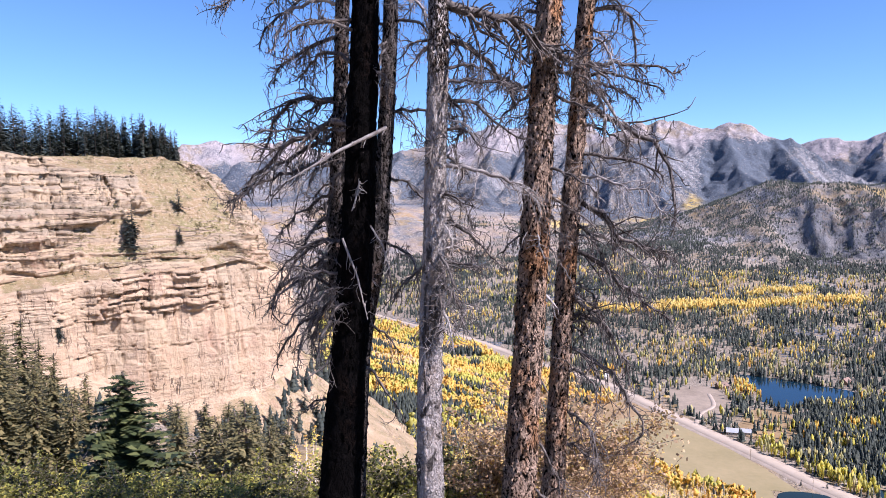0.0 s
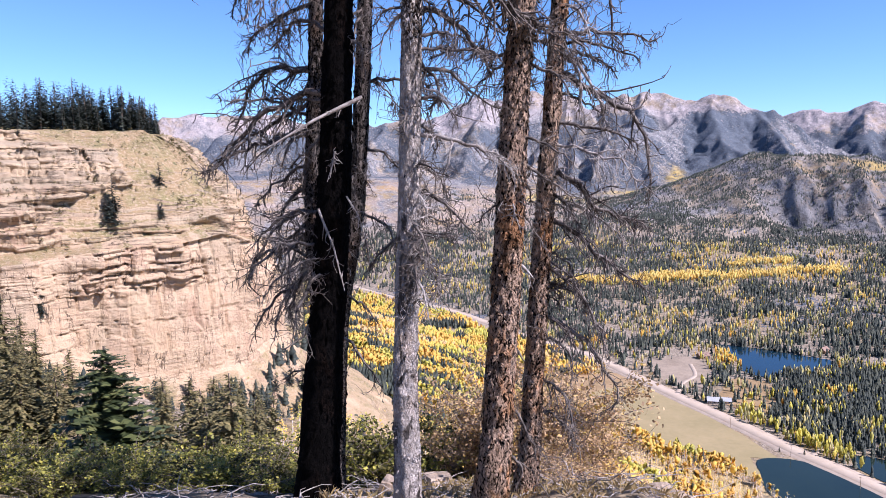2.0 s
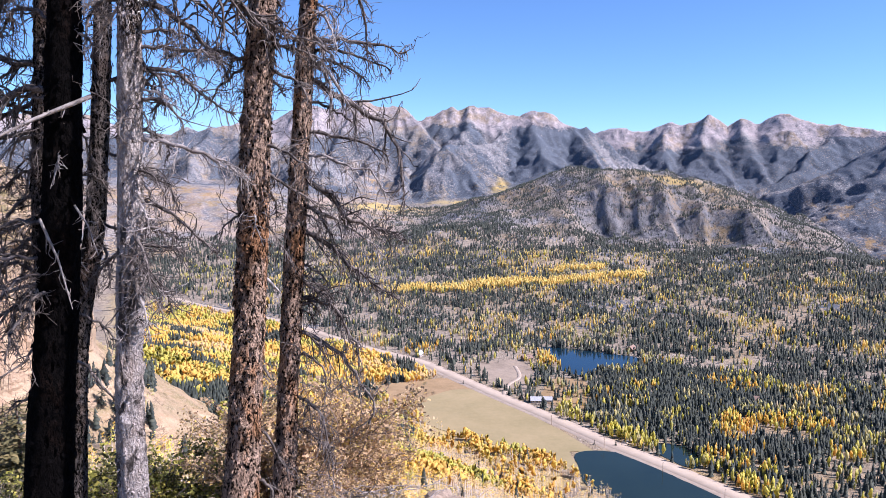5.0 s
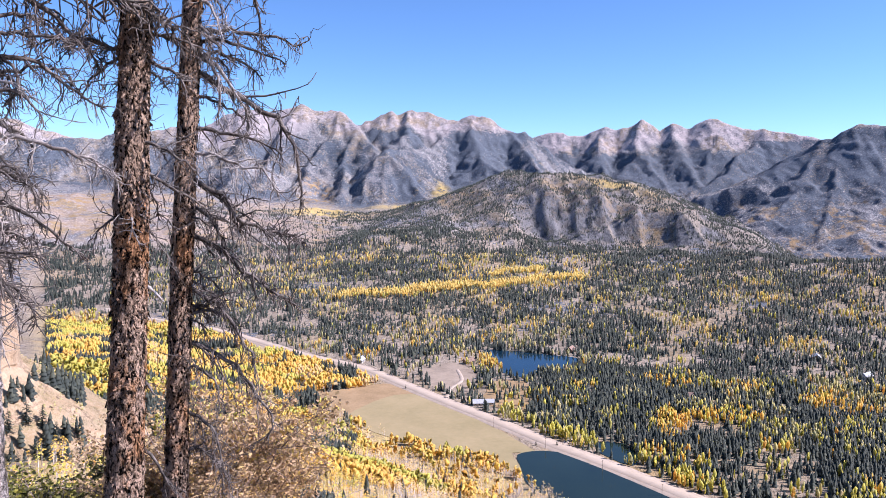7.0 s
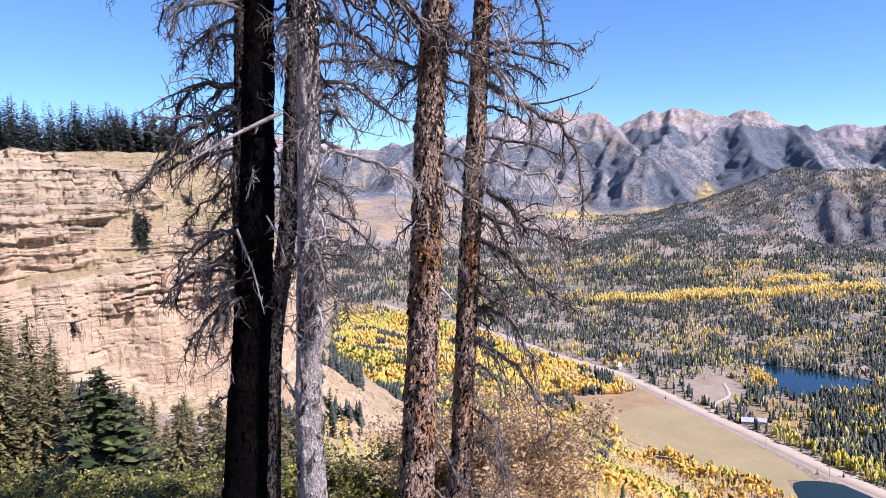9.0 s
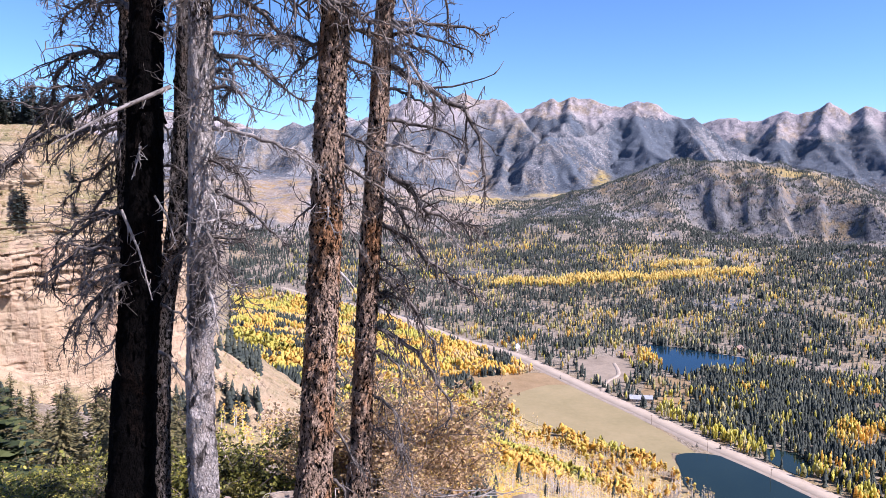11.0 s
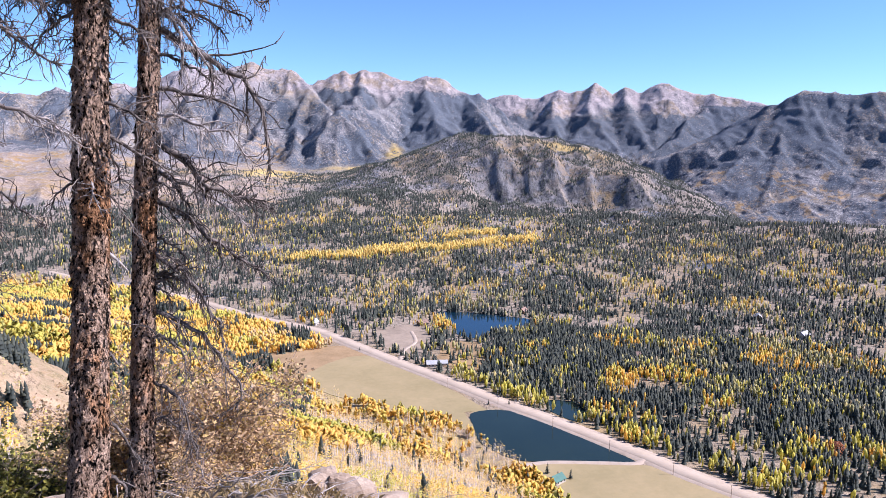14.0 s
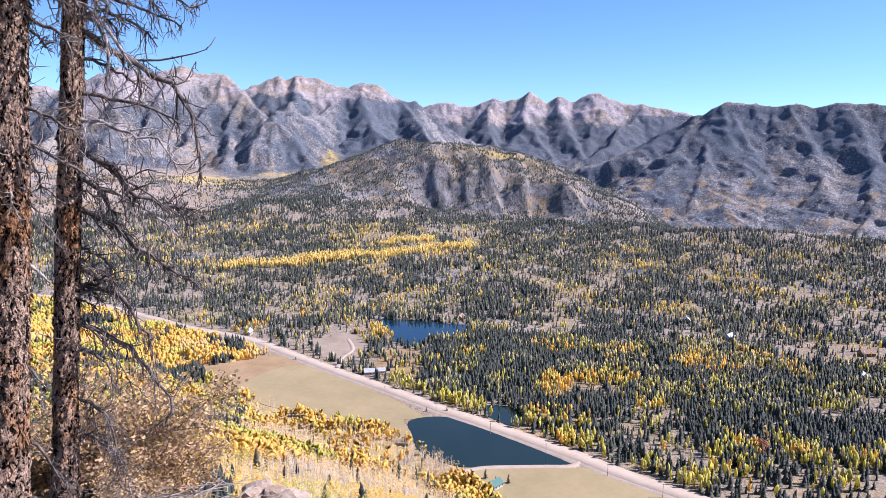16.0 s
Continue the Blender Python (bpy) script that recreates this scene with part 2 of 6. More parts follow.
MAT_GOLD = make_leaf_mat("aspen_gold", ((0.0, (0.82, 0.51, 0.13)), (0.45, (0.86, 0.60, 0.14)), (0.8, (0.87, 0.66, 0.17)), (1.0, (0.80, 0.66, 0.18))), 0.6, 0.48)
MAT_OCHRE = make_leaf_mat("aspen_ochre", ((0.0, (0.82, 0.60, 0.19)), (0.5, (0.86, 0.67, 0.21)), (1.0, (0.80, 0.68, 0.26))), 0.6, 0.45)
MAT_LIME = make_leaf_mat("aspen_lime", ((0.0, (0.58, 0.54, 0.13)), (0.6, (0.74, 0.66, 0.14)), (1.0, (0.50, 0.48, 0.16))), 0.6, 0.48)
MAT_PALE = make_leaf_mat("aspen_pale", ((0.0, (0.36, 0.35, 0.17)), (0.4, (0.50, 0.46, 0.20)), (0.8, (0.62, 0.53, 0.22)), (1.0, (0.56, 0.46, 0.31))), 0.7, 0.35)
MAT_SCRUB = make_leaf_mat("low_scrub", ((0.0, (0.09, 0.085, 0.035)), (0.5, (0.16, 0.14, 0.06)), (1.0, (0.30, 0.22, 0.09))), 0.7, 0.2)
MAT_BARE = make_leaf_mat("aspen_thin", ((0.0, (0.62, 0.47, 0.30)), (0.5, (0.76, 0.55, 0.24)), (1.0, (0.84, 0.60, 0.14))), 0.7, 0.4)
MAT_ASPEN_TRUNK = make_plain("aspen_bark", (0.44, 0.385, 0.34), (0.62, 0.55, 0.49), 0.4)
MAT_ROAD = make_plain("asphalt", (0.35, 0.285, 0.22), (0.42, 0.345, 0.27), 0.05)
MAT_SHOULDER = make_plain("gravel", (0.33, 0.265, 0.205), (0.42, 0.345, 0.275), 0.12)
MAT_FIELD = make_plain("mown_grass", (0.25, 0.205, 0.105), (0.315, 0.25, 0.135), 0.02)
MAT_BROWN = make_plain("dry_meadow", (0.24, 0.165, 0.085), (0.34, 0.235, 0.13), 0.04)
MAT_DIRT = make_plain("bare_soil", (0.22, 0.175, 0.13), (0.33, 0.265, 0.20), 0.05)
MAT_POND = make_water("pond_water", (0.010, 0.020, 0.016), (0.014, 0.026, 0.020), 0.06, 0.3)
MAT_LAKE = make_water("lake_water", (0.004, 0.017, 0.030), (0.006, 0.023, 0.040), 0.08)


# ---- helpers of this scene ----
def value_noise(x, y, seed=0):
    """Smooth noise from 0 to 1 on arrays."""
    ix, iy = np.floor(x).astype(np.int64), np.floor(y).astype(np.int64)
    fx, fy = x - ix, y - iy
    fx, fy = fx * fx * fx * (fx * (fx * 6 - 15) + 10), fy * fy * fy * (fy * (fy * 6 - 15) + 10)

    def h(i, j):
        n = (i * 374761393 + j * 668265263 + seed * 974711) & 0xFFFFFFFF
        n = ((n ^ (n >> 13)) * 1274126177) & 0xFFFFFFFF
        n = ((n ^ (n >> 15)) * 2246822519) & 0xFFFFFFFF
        return ((n ^ (n >> 16)) & 0xFFFFFF) / float(0xFFFFFF)

    a0 = h(ix, iy) * (1 - fx) + h(ix + 1, iy) * fx
    a1 = h(ix, iy + 1) * (1 - fx) + h(ix + 1, iy + 1) * fx
    return a0 * (1 - fy) + a1 * fy


def fbm(x, y, octaves=4, seed=0, gain=0.5):
    s, amp, tot = 0.0, 1.0, 0.0
    for o in range(octaves):
        s = s + amp * value_noise(x * 2.03 ** o + 17.3 * o, y * 2.03 ** o - 9.1 * o, seed + o)
        tot += amp
        amp *= gain
    return s / tot


def ridged(x, y, octaves=5, seed=0):
    s, amp, tot, w = 0.0, 1.0, 0.0, 1.0
    for o in range(octaves):
        n = 1 - np.abs(2 * value_noise(x * 2.07 ** o + 5.7 * o, y * 2.07 ** o + 3.3 * o, seed + o) - 1)
        n = n * n * w
        w = np.clip(n * 1.6, 0, 1)
        s = s + amp * n
        tot += amp
        amp *= 0.5
    return s / tot


def smooth(lo, hi, v):
    t = np.clip((v - lo) / (hi - lo), 0, 1)
    return t * t * (3 - 2 * t)


def mesh_from(name, verts, faces, smooth_shade=False):
    """A mesh from an array of places and an array of triangles or quads."""
    verts, faces = np.asarray(verts, np.float32), np.asarray(faces, np.int32)
    me = bpy.data.meshes.new(name)
    k = faces.shape[1]
    me.vertices.add(len(verts))
    me.vertices.foreach_set("co", verts.ravel())
    me.loops.add(faces.size)
    me.loops.foreach_set("vertex_index", faces.ravel())
    me.polygons.add(len(faces))
    me.polygons.foreach_set("loop_start", np.arange(0, faces.size, k, dtype=np.int32))
    me.update(calc_edges=True)
    if smooth_shade is not False:
        me.polygons.foreach_set("use_smooth", np.ones(len(faces), bool) if smooth_shade is True else smooth_shade)
    return me


def thing(name, at, label, category, group="", kind=""):
    ob = new(name)
    ob.empty_display_size = 0.2
    ob.location = at
    return tagged(ob, label, category, group, kind)


def part(name, me, material, parent, label=""):
    ob = new(name, me)
    if not me.materials:
        me.materials.append(material)
    ob.parent = parent
    if label:
        ob["label"] = label
    return ob


def single(name, me, material, label, category, kind=""):
    me.materials.append(material)
    return tagged(new(name, me), label, category, "", kind)


class Shape:
    """Collects tubes and facets into one mesh."""

    def __init__(self):
        self.v, self.f = [], []

    def tube(self, pts, radii, sides=5, cap=True):
        n0, n = len(self.v), len(pts)
        side = Vector((0.3, 0.9, 0.2))
        for i, p in enumerate(pts):
            d = (pts[min(i + 1, n - 1)] - pts[max(i - 1, 0)])
            d = d.normalized() if d.length > 1e-9 else Vector((0, 0, 1))
            u = d.cross(side)
            u = u.normalized() if u.length > 1e-3 else d.orthogonal().normalized()
            w = d.cross(u)
            for k in range(sides):
                t = 2 * math.pi * k / sides
                self.v.append(p + (u * math.cos(t) + w * math.sin(t)) * radii[i])
        for i in range(n - 1):
            for k in range(sides):
                k2 = (k + 1) % sides
                a0 = n0 + i * sides
                self.f.append((a0 + k, a0 + k2, a0 + sides + k2, a0 + sides + k))

    def quad(self, c, u, w):
        n0 = len(self.v)
        self.v += [c - u - w, c + u - w, c + u + w, c - u + w]
        self.f.append((n0, n0 + 1, n0 + 2, n0 + 3))

    def mesh(self, name, smooth_shade=False):
        return mesh_from(name, np.array([tuple(p) for p in self.v]), np.array(self.f), smooth_shade)


# ---- the lie of the land: height over the plan ----
FLOOR = -250.0


def table(az, pairs):
    xs, ys = zip(*pairs)
    return np.interp(az, xs, ys)


# foot of the slope under the viewpoint: azimuth from straight ahead, distance
FOOT = ((-180, 1500), (-40, 1500), (-11, 1450), (-4, 1200), (2.6, 980), (7.7, 770), (11, 690), (15, 630), (19.4, 580), (24, 540), (28.8, 500), (35, 440), (47, 430), (60, 400), (180, 380))
ASPEN_EDGE = ((-40, 1500), (-11, 1550), (-4, 1300), (2.6, 1130), (7.7, 1010), (15, 830), (19.4, 672), (24, 600), (28.8, 538), (35, 450), (47, 430), (60, 400), (180, 380))
# elevation angles of the valley's far edge, of the bench, of the near range and of the far range
EDGE = ((-30, -5.4), (0, -5.9), (7, -5.9), (10.8, -5.2), (15, -4.9), (20, -5.1), (25, -5.5), (30, -6.0), (45, -6.1), (50, -5.7), (60, -5.7))
BENCH = ((-30, -1.6), (-5, -2.2), (4, -2.9), (8, -3.3), (12.5, -3.7), (15.2, -2.7), (19.4, -1.2), (22, -0.1), (23.7, 0.45), (27.4, 0.22), (31.2, 0.13), (34.1, -0.56), (37.1, -1.58), (40.4, -2.83), (42.6, -4.1), (45.3, -6.0), (60, -5.75))
RANGE = ((-30, 1.8), (-20, 2.2), (-14, 2.6), (-9.6, 2.8), (-3.5, 3.2), (0, 3.75), (2, 4.5), (3.6, 5.45), (5.8, 5.12), (8, 5.54), (9.7, 5.2), (10.6, 5.4), (12.2, 4.24),
         (14, 4.98), (16.4, 5.45), (17.4, 5.2), (18.7, 5.0), (20.1, 4.66), (21, 5.07), (23.1, 4.37), (25.6, 3.36), (27.4, 2.06), (31.2, 0.0), (35, -2.5), (38, -3.5), (40, -1.9),
         (41, -0.2), (44, 1.65), (46.9, 3.04), (48.3, 3.93), (49.7, 3.85), (51.6, 3.6), (52.8, 3.83), (54.1, 3.47), (55.6, 3.88), (57.3, 3.67), (62, 3.7), (75, 3.0))
PEAKS = ((-30, 3.6), (-20, 3.73), (-16, 3.84), (-12, 4.0), (-8, 2.8), (0, 2.6), (20, 2.6), (27.3, 3.48), (29.3, 3.31), (31.3, 4.08), (32.4, 3.75), (33.2, 4.06), (34.1, 4.67), (35.2, 3.66), (36.4, 4.4),
         (37.3, 3.69), (38.2, 4.24), (39.5, 4.38), (40.8, 3.97), (41.8, 3.6), (43.3, 3.6), (44.9, 3.36), (46.2, 3.0), (49, 2.0), (75, 1.5))
# spurs that run down from the crests: azimuth, elevation angle, distance
SPURS_NEAR = (((21.0, 4.8, 3690), (21.5, 2.6, 3450), (22.8, 0.5, 3200), (23.4, -0.6, 3000)), ((24.3, 3.6, 3690), (25.7, 1.7, 3400), (26.6, 0.4, 3150)),
              ((19.8, 4.3, 3690), (17.6, 2.5, 3450), (14.8, 2.4, 3250), (13.1, 0.0, 3080), (12.5, -1.6, 2950)), ((14.8, 2.4, 3250), (16.9, 0.3, 3080), (18.2, -1.5, 2950)), ((14.8, 2.4, 3250), (15.0, -1.9, 2930)),
              ((16.1, 5.4, 3690), (15.9, 3.9, 3550), (15.3, 3.0, 3400)), ((10.8, 5.3, 3690), (12.2, 4.0, 3560), (13.4, 2.8, 3430), (14.0, 2.0, 3330)), ((10.8, 5.3, 3690), (10.5, 3.7, 3550), (8.5, 1.4, 3350), (6.9, -0.4, 3150), (5.7, -1.4, 3000)),
              ((12.2, 4.0, 3560), (10.9, 1.0, 3300), (10.2, -1.4, 2980)), ((7.8, 5.5, 3690), (5.8, 2.5, 3450), (4.6, 0.3, 3200)), ((4.8, 5.1, 3690), (3.4, 2.8, 3450), (2.4, 0.2, 3150)),
              ((-3.5, 3.2, 3690), (-4.6, 1.4, 3400), (-5.4, -0.6, 3100)), ((0.5, 3.8, 3690), (-0.6, 1.9, 3420), (-1.6, 0.0, 3150)))
SPURS_FAR = (((34.0, 4.6, 4690), (33.8, 3.1, 4560), (34.2, 2.4, 4450), (35.4, 0.5, 4250), (36.3, -1.0, 4100)), ((31.1, 3.8, 4690), (30.7, 2.1, 4450), (31.9, 0.1, 4250)), ((36.3, 4.3, 4690), (36.6, 2.4, 4500), (38.2, -0.1, 4200)),
             ((39.7, 4.3, 4690), (39.1, 2.7, 4560), (38.6, 1.4, 4400)), ((42.3, 3.2, 4690), (40.3, 0.8, 4300), (38.2, -0.7, 4100)))
SPURS_MESA = (((46.5, 3.0, 3690), (45.3, 0.3, 3450), (43.4, -2.8, 3150), (42.1, -4.7, 2950)), ((47.8, 3.3, 3690), (47.5, -0.3, 3350), (47.1, -3.2, 3050), (46.6, -5.9, 2850)), ((48.6, 3.8, 3690), (50.5, 0.6, 3450), (50.3, -2.3, 3150), (50.0, -5.7, 2850)),
              ((52.5, 3.6, 3690), (54.7, 0.3, 3400), (55.6, -2.3, 3100), (54.8, -5.4, 2850)), ((56.1, 3.8, 3690), (58.5, 0.0, 3350), (58.2, -2.7, 3050), (57.3, -5.5, 2800)), ((61, 3.7, 3690), (63, 0.2, 3350), (62.5, -2.8, 3050)))
R_FLAT, R_EDGE, R_BENCH, R_DIP, R_RANGE, R_PEAK = 1150.0, 1850.0, 2350.0, 2800.0, 3700.0, 4700.0


def along(line):
    """Places in the world along a line of azimuth, elevation angle and distance."""
    return [(d * math.sin(radians(a0)), d * math.cos(radians(a0)), 2 + d * math.tan(radians(el))) for a0, el, d in line]


def crest(tab, lo, hi, dist, step, teeth):
    az = np.arange(lo, hi, step)
    jag = ridged(az * 0.9, az * 0 + dist / 100, 3, 37) - 0.26 + 0.35 * (value_noise(az * 2.3, az * 0 + 0.5, 39) - 0.5)
    return along([(a0, el + teeth * j, dist) for a0, el, j in zip(az, table(az, tab), jag)])


CRESTS = [(crest(RANGE, -16, 31.5, R_RANGE, 0.4, 0.5), 1.0, 0.0), (crest(RANGE, 40, 66, R_RANGE, 0.7, 0.15), 0.85, 0.0), (crest(PEAKS, -20, 49, R_PEAK, 0.45, 0.4), 1.0, 0.0)]
CRESTS += [(along(q), fall, 1.0) for spurs, fall in ((SPURS_NEAR, 0.78), (SPURS_FAR, 0.76), (SPURS_MESA, 0.55)) for q in spurs]


def ranges(x, y):
    """Height of the mountain ranges, with the ribs and gullies that run down from their crests."""
    r = np.hypot(x, y)
    off = np.minimum(np.minimum(np.abs(r - R_RANGE), np.abs(r - R_PEAK)) / 260, 1)
    qx = x + off * ((fbm(x / 260, y / 260, 4, 13) - 0.5) * 130 + (fbm(x / 70, y / 70, 3, 15) - 0.5) * 26)
    qy = y + off * ((fbm(x / 260, y / 260, 4, 17) - 0.5) * 130 + (fbm(x / 70, y / 70, 3, 19) - 0.5) * 26)
    best, where, away = np.full(x.shape, -900.0), np.zeros(x.shape), np.zeros(x.shape)
    start = 0.0
    for pts, fall, lean in CRESTS:
        for (x0, y0, h0), (x1, y1, h1) in zip(pts, pts[1:]):
            dx, dy = x1 - x0, y1 - y0
            size = math.hypot(dx, dy)
            t = np.clip(((qx - x0) * dx + (qy - y0) * dy) / (size * size), 0, 1)
            gap = np.hypot(qx - x0 - t * dx, qy - y0 - t * dy)
            h = h0 + (h1 - h0) * t - fall * gap * (1.12 - 0.22 * np.minimum(gap / 500, 1))
            win = h > best
            best = np.where(win, h, best)
            where = np.where(win, start + t * size + lean * 0.4 * gap, where)
            away = np.where(win, gap, away)
            start += size
        start += 400.0
    wide = ridged(where / 120 + 0.25 * fbm(x / 60, y / 60, 3, 25), away / 420, 3, 23)
    narrow = ridged(where / 46 + 0.3 * fbm(x / 40, y / 40, 3, 27), away / 190, 3, 29)
    calm = 1 - 0.5 * smooth(39, 42, np.degrees(np.arctan2(x, y)))
    ribs = ((wide - 0.5) * 27 * smooth(10, 200, away) + (narrow - 0.45) * 17 * smooth(5, 90, away)) * calm
    crag = (ridged(x / 45, y / 45, 4, 33) - 0.4) * 15 * smooth(-60, 50, away) + (ridged(where / 27, away / 70, 3, 35) - 0.4) * 14 * smooth(0, 30, away) * smooth(260, 120, away)
    return best + ribs + crag, np.clip(0.5 + ribs / 30, 0, 1), away


def ground(x, y):
    """Height of the land at arrays of places."""
    x, y = np.asarray(x, float), np.asarray(y, float)
    r = np.hypot(x, y)
    az = np.degrees(np.arctan2(x, y))
    # the ledge with the dead trees
    d = y * 0.95 + np.maximum(x - 2.0, 0) * 0.9
    ledge = np.interp(d, (-4, 0, 3, 8, 11, 14, 22, 40, 80), (0.7, 0.45, 0.0, -1.75, -3.3, -5.4, -12.0, -27.0, -55.0))
    ledge = ledge + (fbm(x * 0.7, y * 0.7, 3, 3) - 0.5) * 0.3
    foot = table(az, FOOT)
    k = np.clip(r / foot, 0, 1)
    slope = FLOOR * k ** table(az, ((-40, 0.82), (-28, 0.74), (-20, 0.62), (-12, 0.57), (-2, 0.55), (8, 0.6), (20, 0.68), (30, 0.7)))
    slope = slope + (fbm(x / 90, y / 90, 4, 5) - 0.5) * 18 * np.clip(r / 150, 0, 1) * smooth(1.0, 0.75, k)
    z = slope
    # the valley and the wooded dome behind it
    ang = lambda tab, rr, a0: 2.0 + rr * np.tan(np.radians(table(a0, tab)))
    z_edge, z_bench = ang(EDGE, R_EDGE, az), ang(BENCH, R_BENCH, az)
    z_dip = z_bench - 80 * smooth(25, 33, az) - 20 + 55 * smooth(18, 12, az)
    face = smooth(23.5, 27, az) * smooth(48, 44, az)
    jit = ((fbm(x / 260, y / 260, 3, 77) - 0.5) * (260 - 200 * face) + (ridged(az * 0.42 + r / 700 + 0.5 * fbm(x / 90, y / 90, 3, 80), r / 500, 3, 79) - 0.4) * 80 * face + (ridged(x / 60, y / 60, 3, 78) - 0.4) * 40 * face) * smooth(1850, 2200, r) * smooth(3000, 2600, r)
    rr = r + jit
    flat_end = np.maximum(R_FLAT, foot + 30)
    far = FLOOR + (z_edge - FLOOR) * np.clip((r - flat_end) / (R_EDGE - flat_end), 0, 1) ** 1.15
    t = np.clip((rr - R_EDGE) / (R_BENCH - R_EDGE), 0, 1)
    steep = smooth(23, 27, az) * smooth(47, 43, az)
    t = t * (1 - steep) + steep * (0.25 * t + 0.55 * smooth(0.28, 0.60, t) + 0.2 * smooth(0.5, 1.0, t))
    far = np.where(r > R_EDGE, z_edge + (z_bench - z_edge) * t, far)
    far = np.where(rr > R_BENCH, z_bench + (z_dip - z_bench) * smooth(R_BENCH, R_DIP, rr), far)
    far = far + (ridged(x / 150, y / 150, 5, 31) - 0.4) * 22 * smooth(1500, 2000, r) * smooth(3300, 2500, r)
    far = far + (fbm(x / 120, y / 120, 4, 41) - 0.5) * 14 * smooth(1250, 1600, r)
    far = np.where(rr > R_DIP, far + (rr - R_DIP) * 0.05, far)
    back = r > 2430
    if back.any():
        rock = ranges(x[back], y[back])[0]
        rise = smooth(2430, 2800, r[back])
        low = far[back]
        rock = rock * rise - 900 * (1 - rise)
        far[back] = 0.5 * (low + rock + np.sqrt((low - rock) ** 2 + 18.0 ** 2) - 18.0)
    z = np.where(r > foot, far, z)
    # rising land behind the viewpoint
    back = smooth(75, 115, np.abs(az)) * smooth(4, 30, r)
    z = z * (1 - back) + (0.6 + np.minimum(r, 900) * 0.12) * back
    near = smooth(14, 55, r)
    return ledge * (1 - near) + z * near


def ground_at(x, y):
    return float(ground(np.array([x]), np.array([y]))[0])


# plans of the valley floor
ROAD = ((-160, 1430), (-60, 1300), (55, 1178), (138, 1023), (202, 926), (235, 833), (263, 748), (291, 669), (314, 599), (335, 547), (354, 492), (367, 454), (379, 411), (395, 369), (403, 349), (425, 270), (440, 180), (450, 60))
POND = ((276, 585), (314, 575), (333, 520), (354, 449), (350, 445), (307, 464), (269, 480), (254, 518), (263, 553))
LAKE = ((393, 965), (435, 951), (479, 907), (501, 887), (491, 859), (450, 827), (419, 834), (395, 814), (373, 842), (385, 893))
POOL = ((359, 590), (382, 575), (379, 549), (359, 529), (348, 563))
FIELD = ((143, 736), (237, 790), (292, 594), (270, 588), (261, 542), (237, 585), (203, 625), (164, 680))
BROWN = ((120, 830), (223, 842), (237, 790), (143, 736))
PASTURE = ((262, 474), (353, 439), (373, 405), (392, 352), (330, 330), (277, 400))
CLEARING = ((269, 888), (335, 907), (330, 824), (276, 768))
YARD = ((345, 813), (382, 791), (349, 700), (303, 728))


def inside(poly, x, y):
    res = np.zeros(x.shape, bool)
    n = len(poly)
    for i in range(n):
        (x0, y0), (x1, y1) = poly[i], poly[(i + 1) % n]
        hit = ((y0 > y) != (y1 > y)) & (x < (x1 - x0) * (y - y0) / (y1 - y0 + 1e-12) + x0)
        res ^= hit
    return res


def road_gap(x, y):
    """Distance from the road's middle."""
    best = np.full(x.shape, 1e9)
    for (x0, y0), (x1, y1) in zip(ROAD, ROAD[1:]):
        dx, dy = x1 - x0, y1 - y0
        t = np.clip(((x - x0) * dx + (y - y0) * dy) / (dx * dx + dy * dy), 0, 1)
        best = np.minimum(best, np.hypot(x - x0 - t * dx, y - y0 - t * dy))
    return best


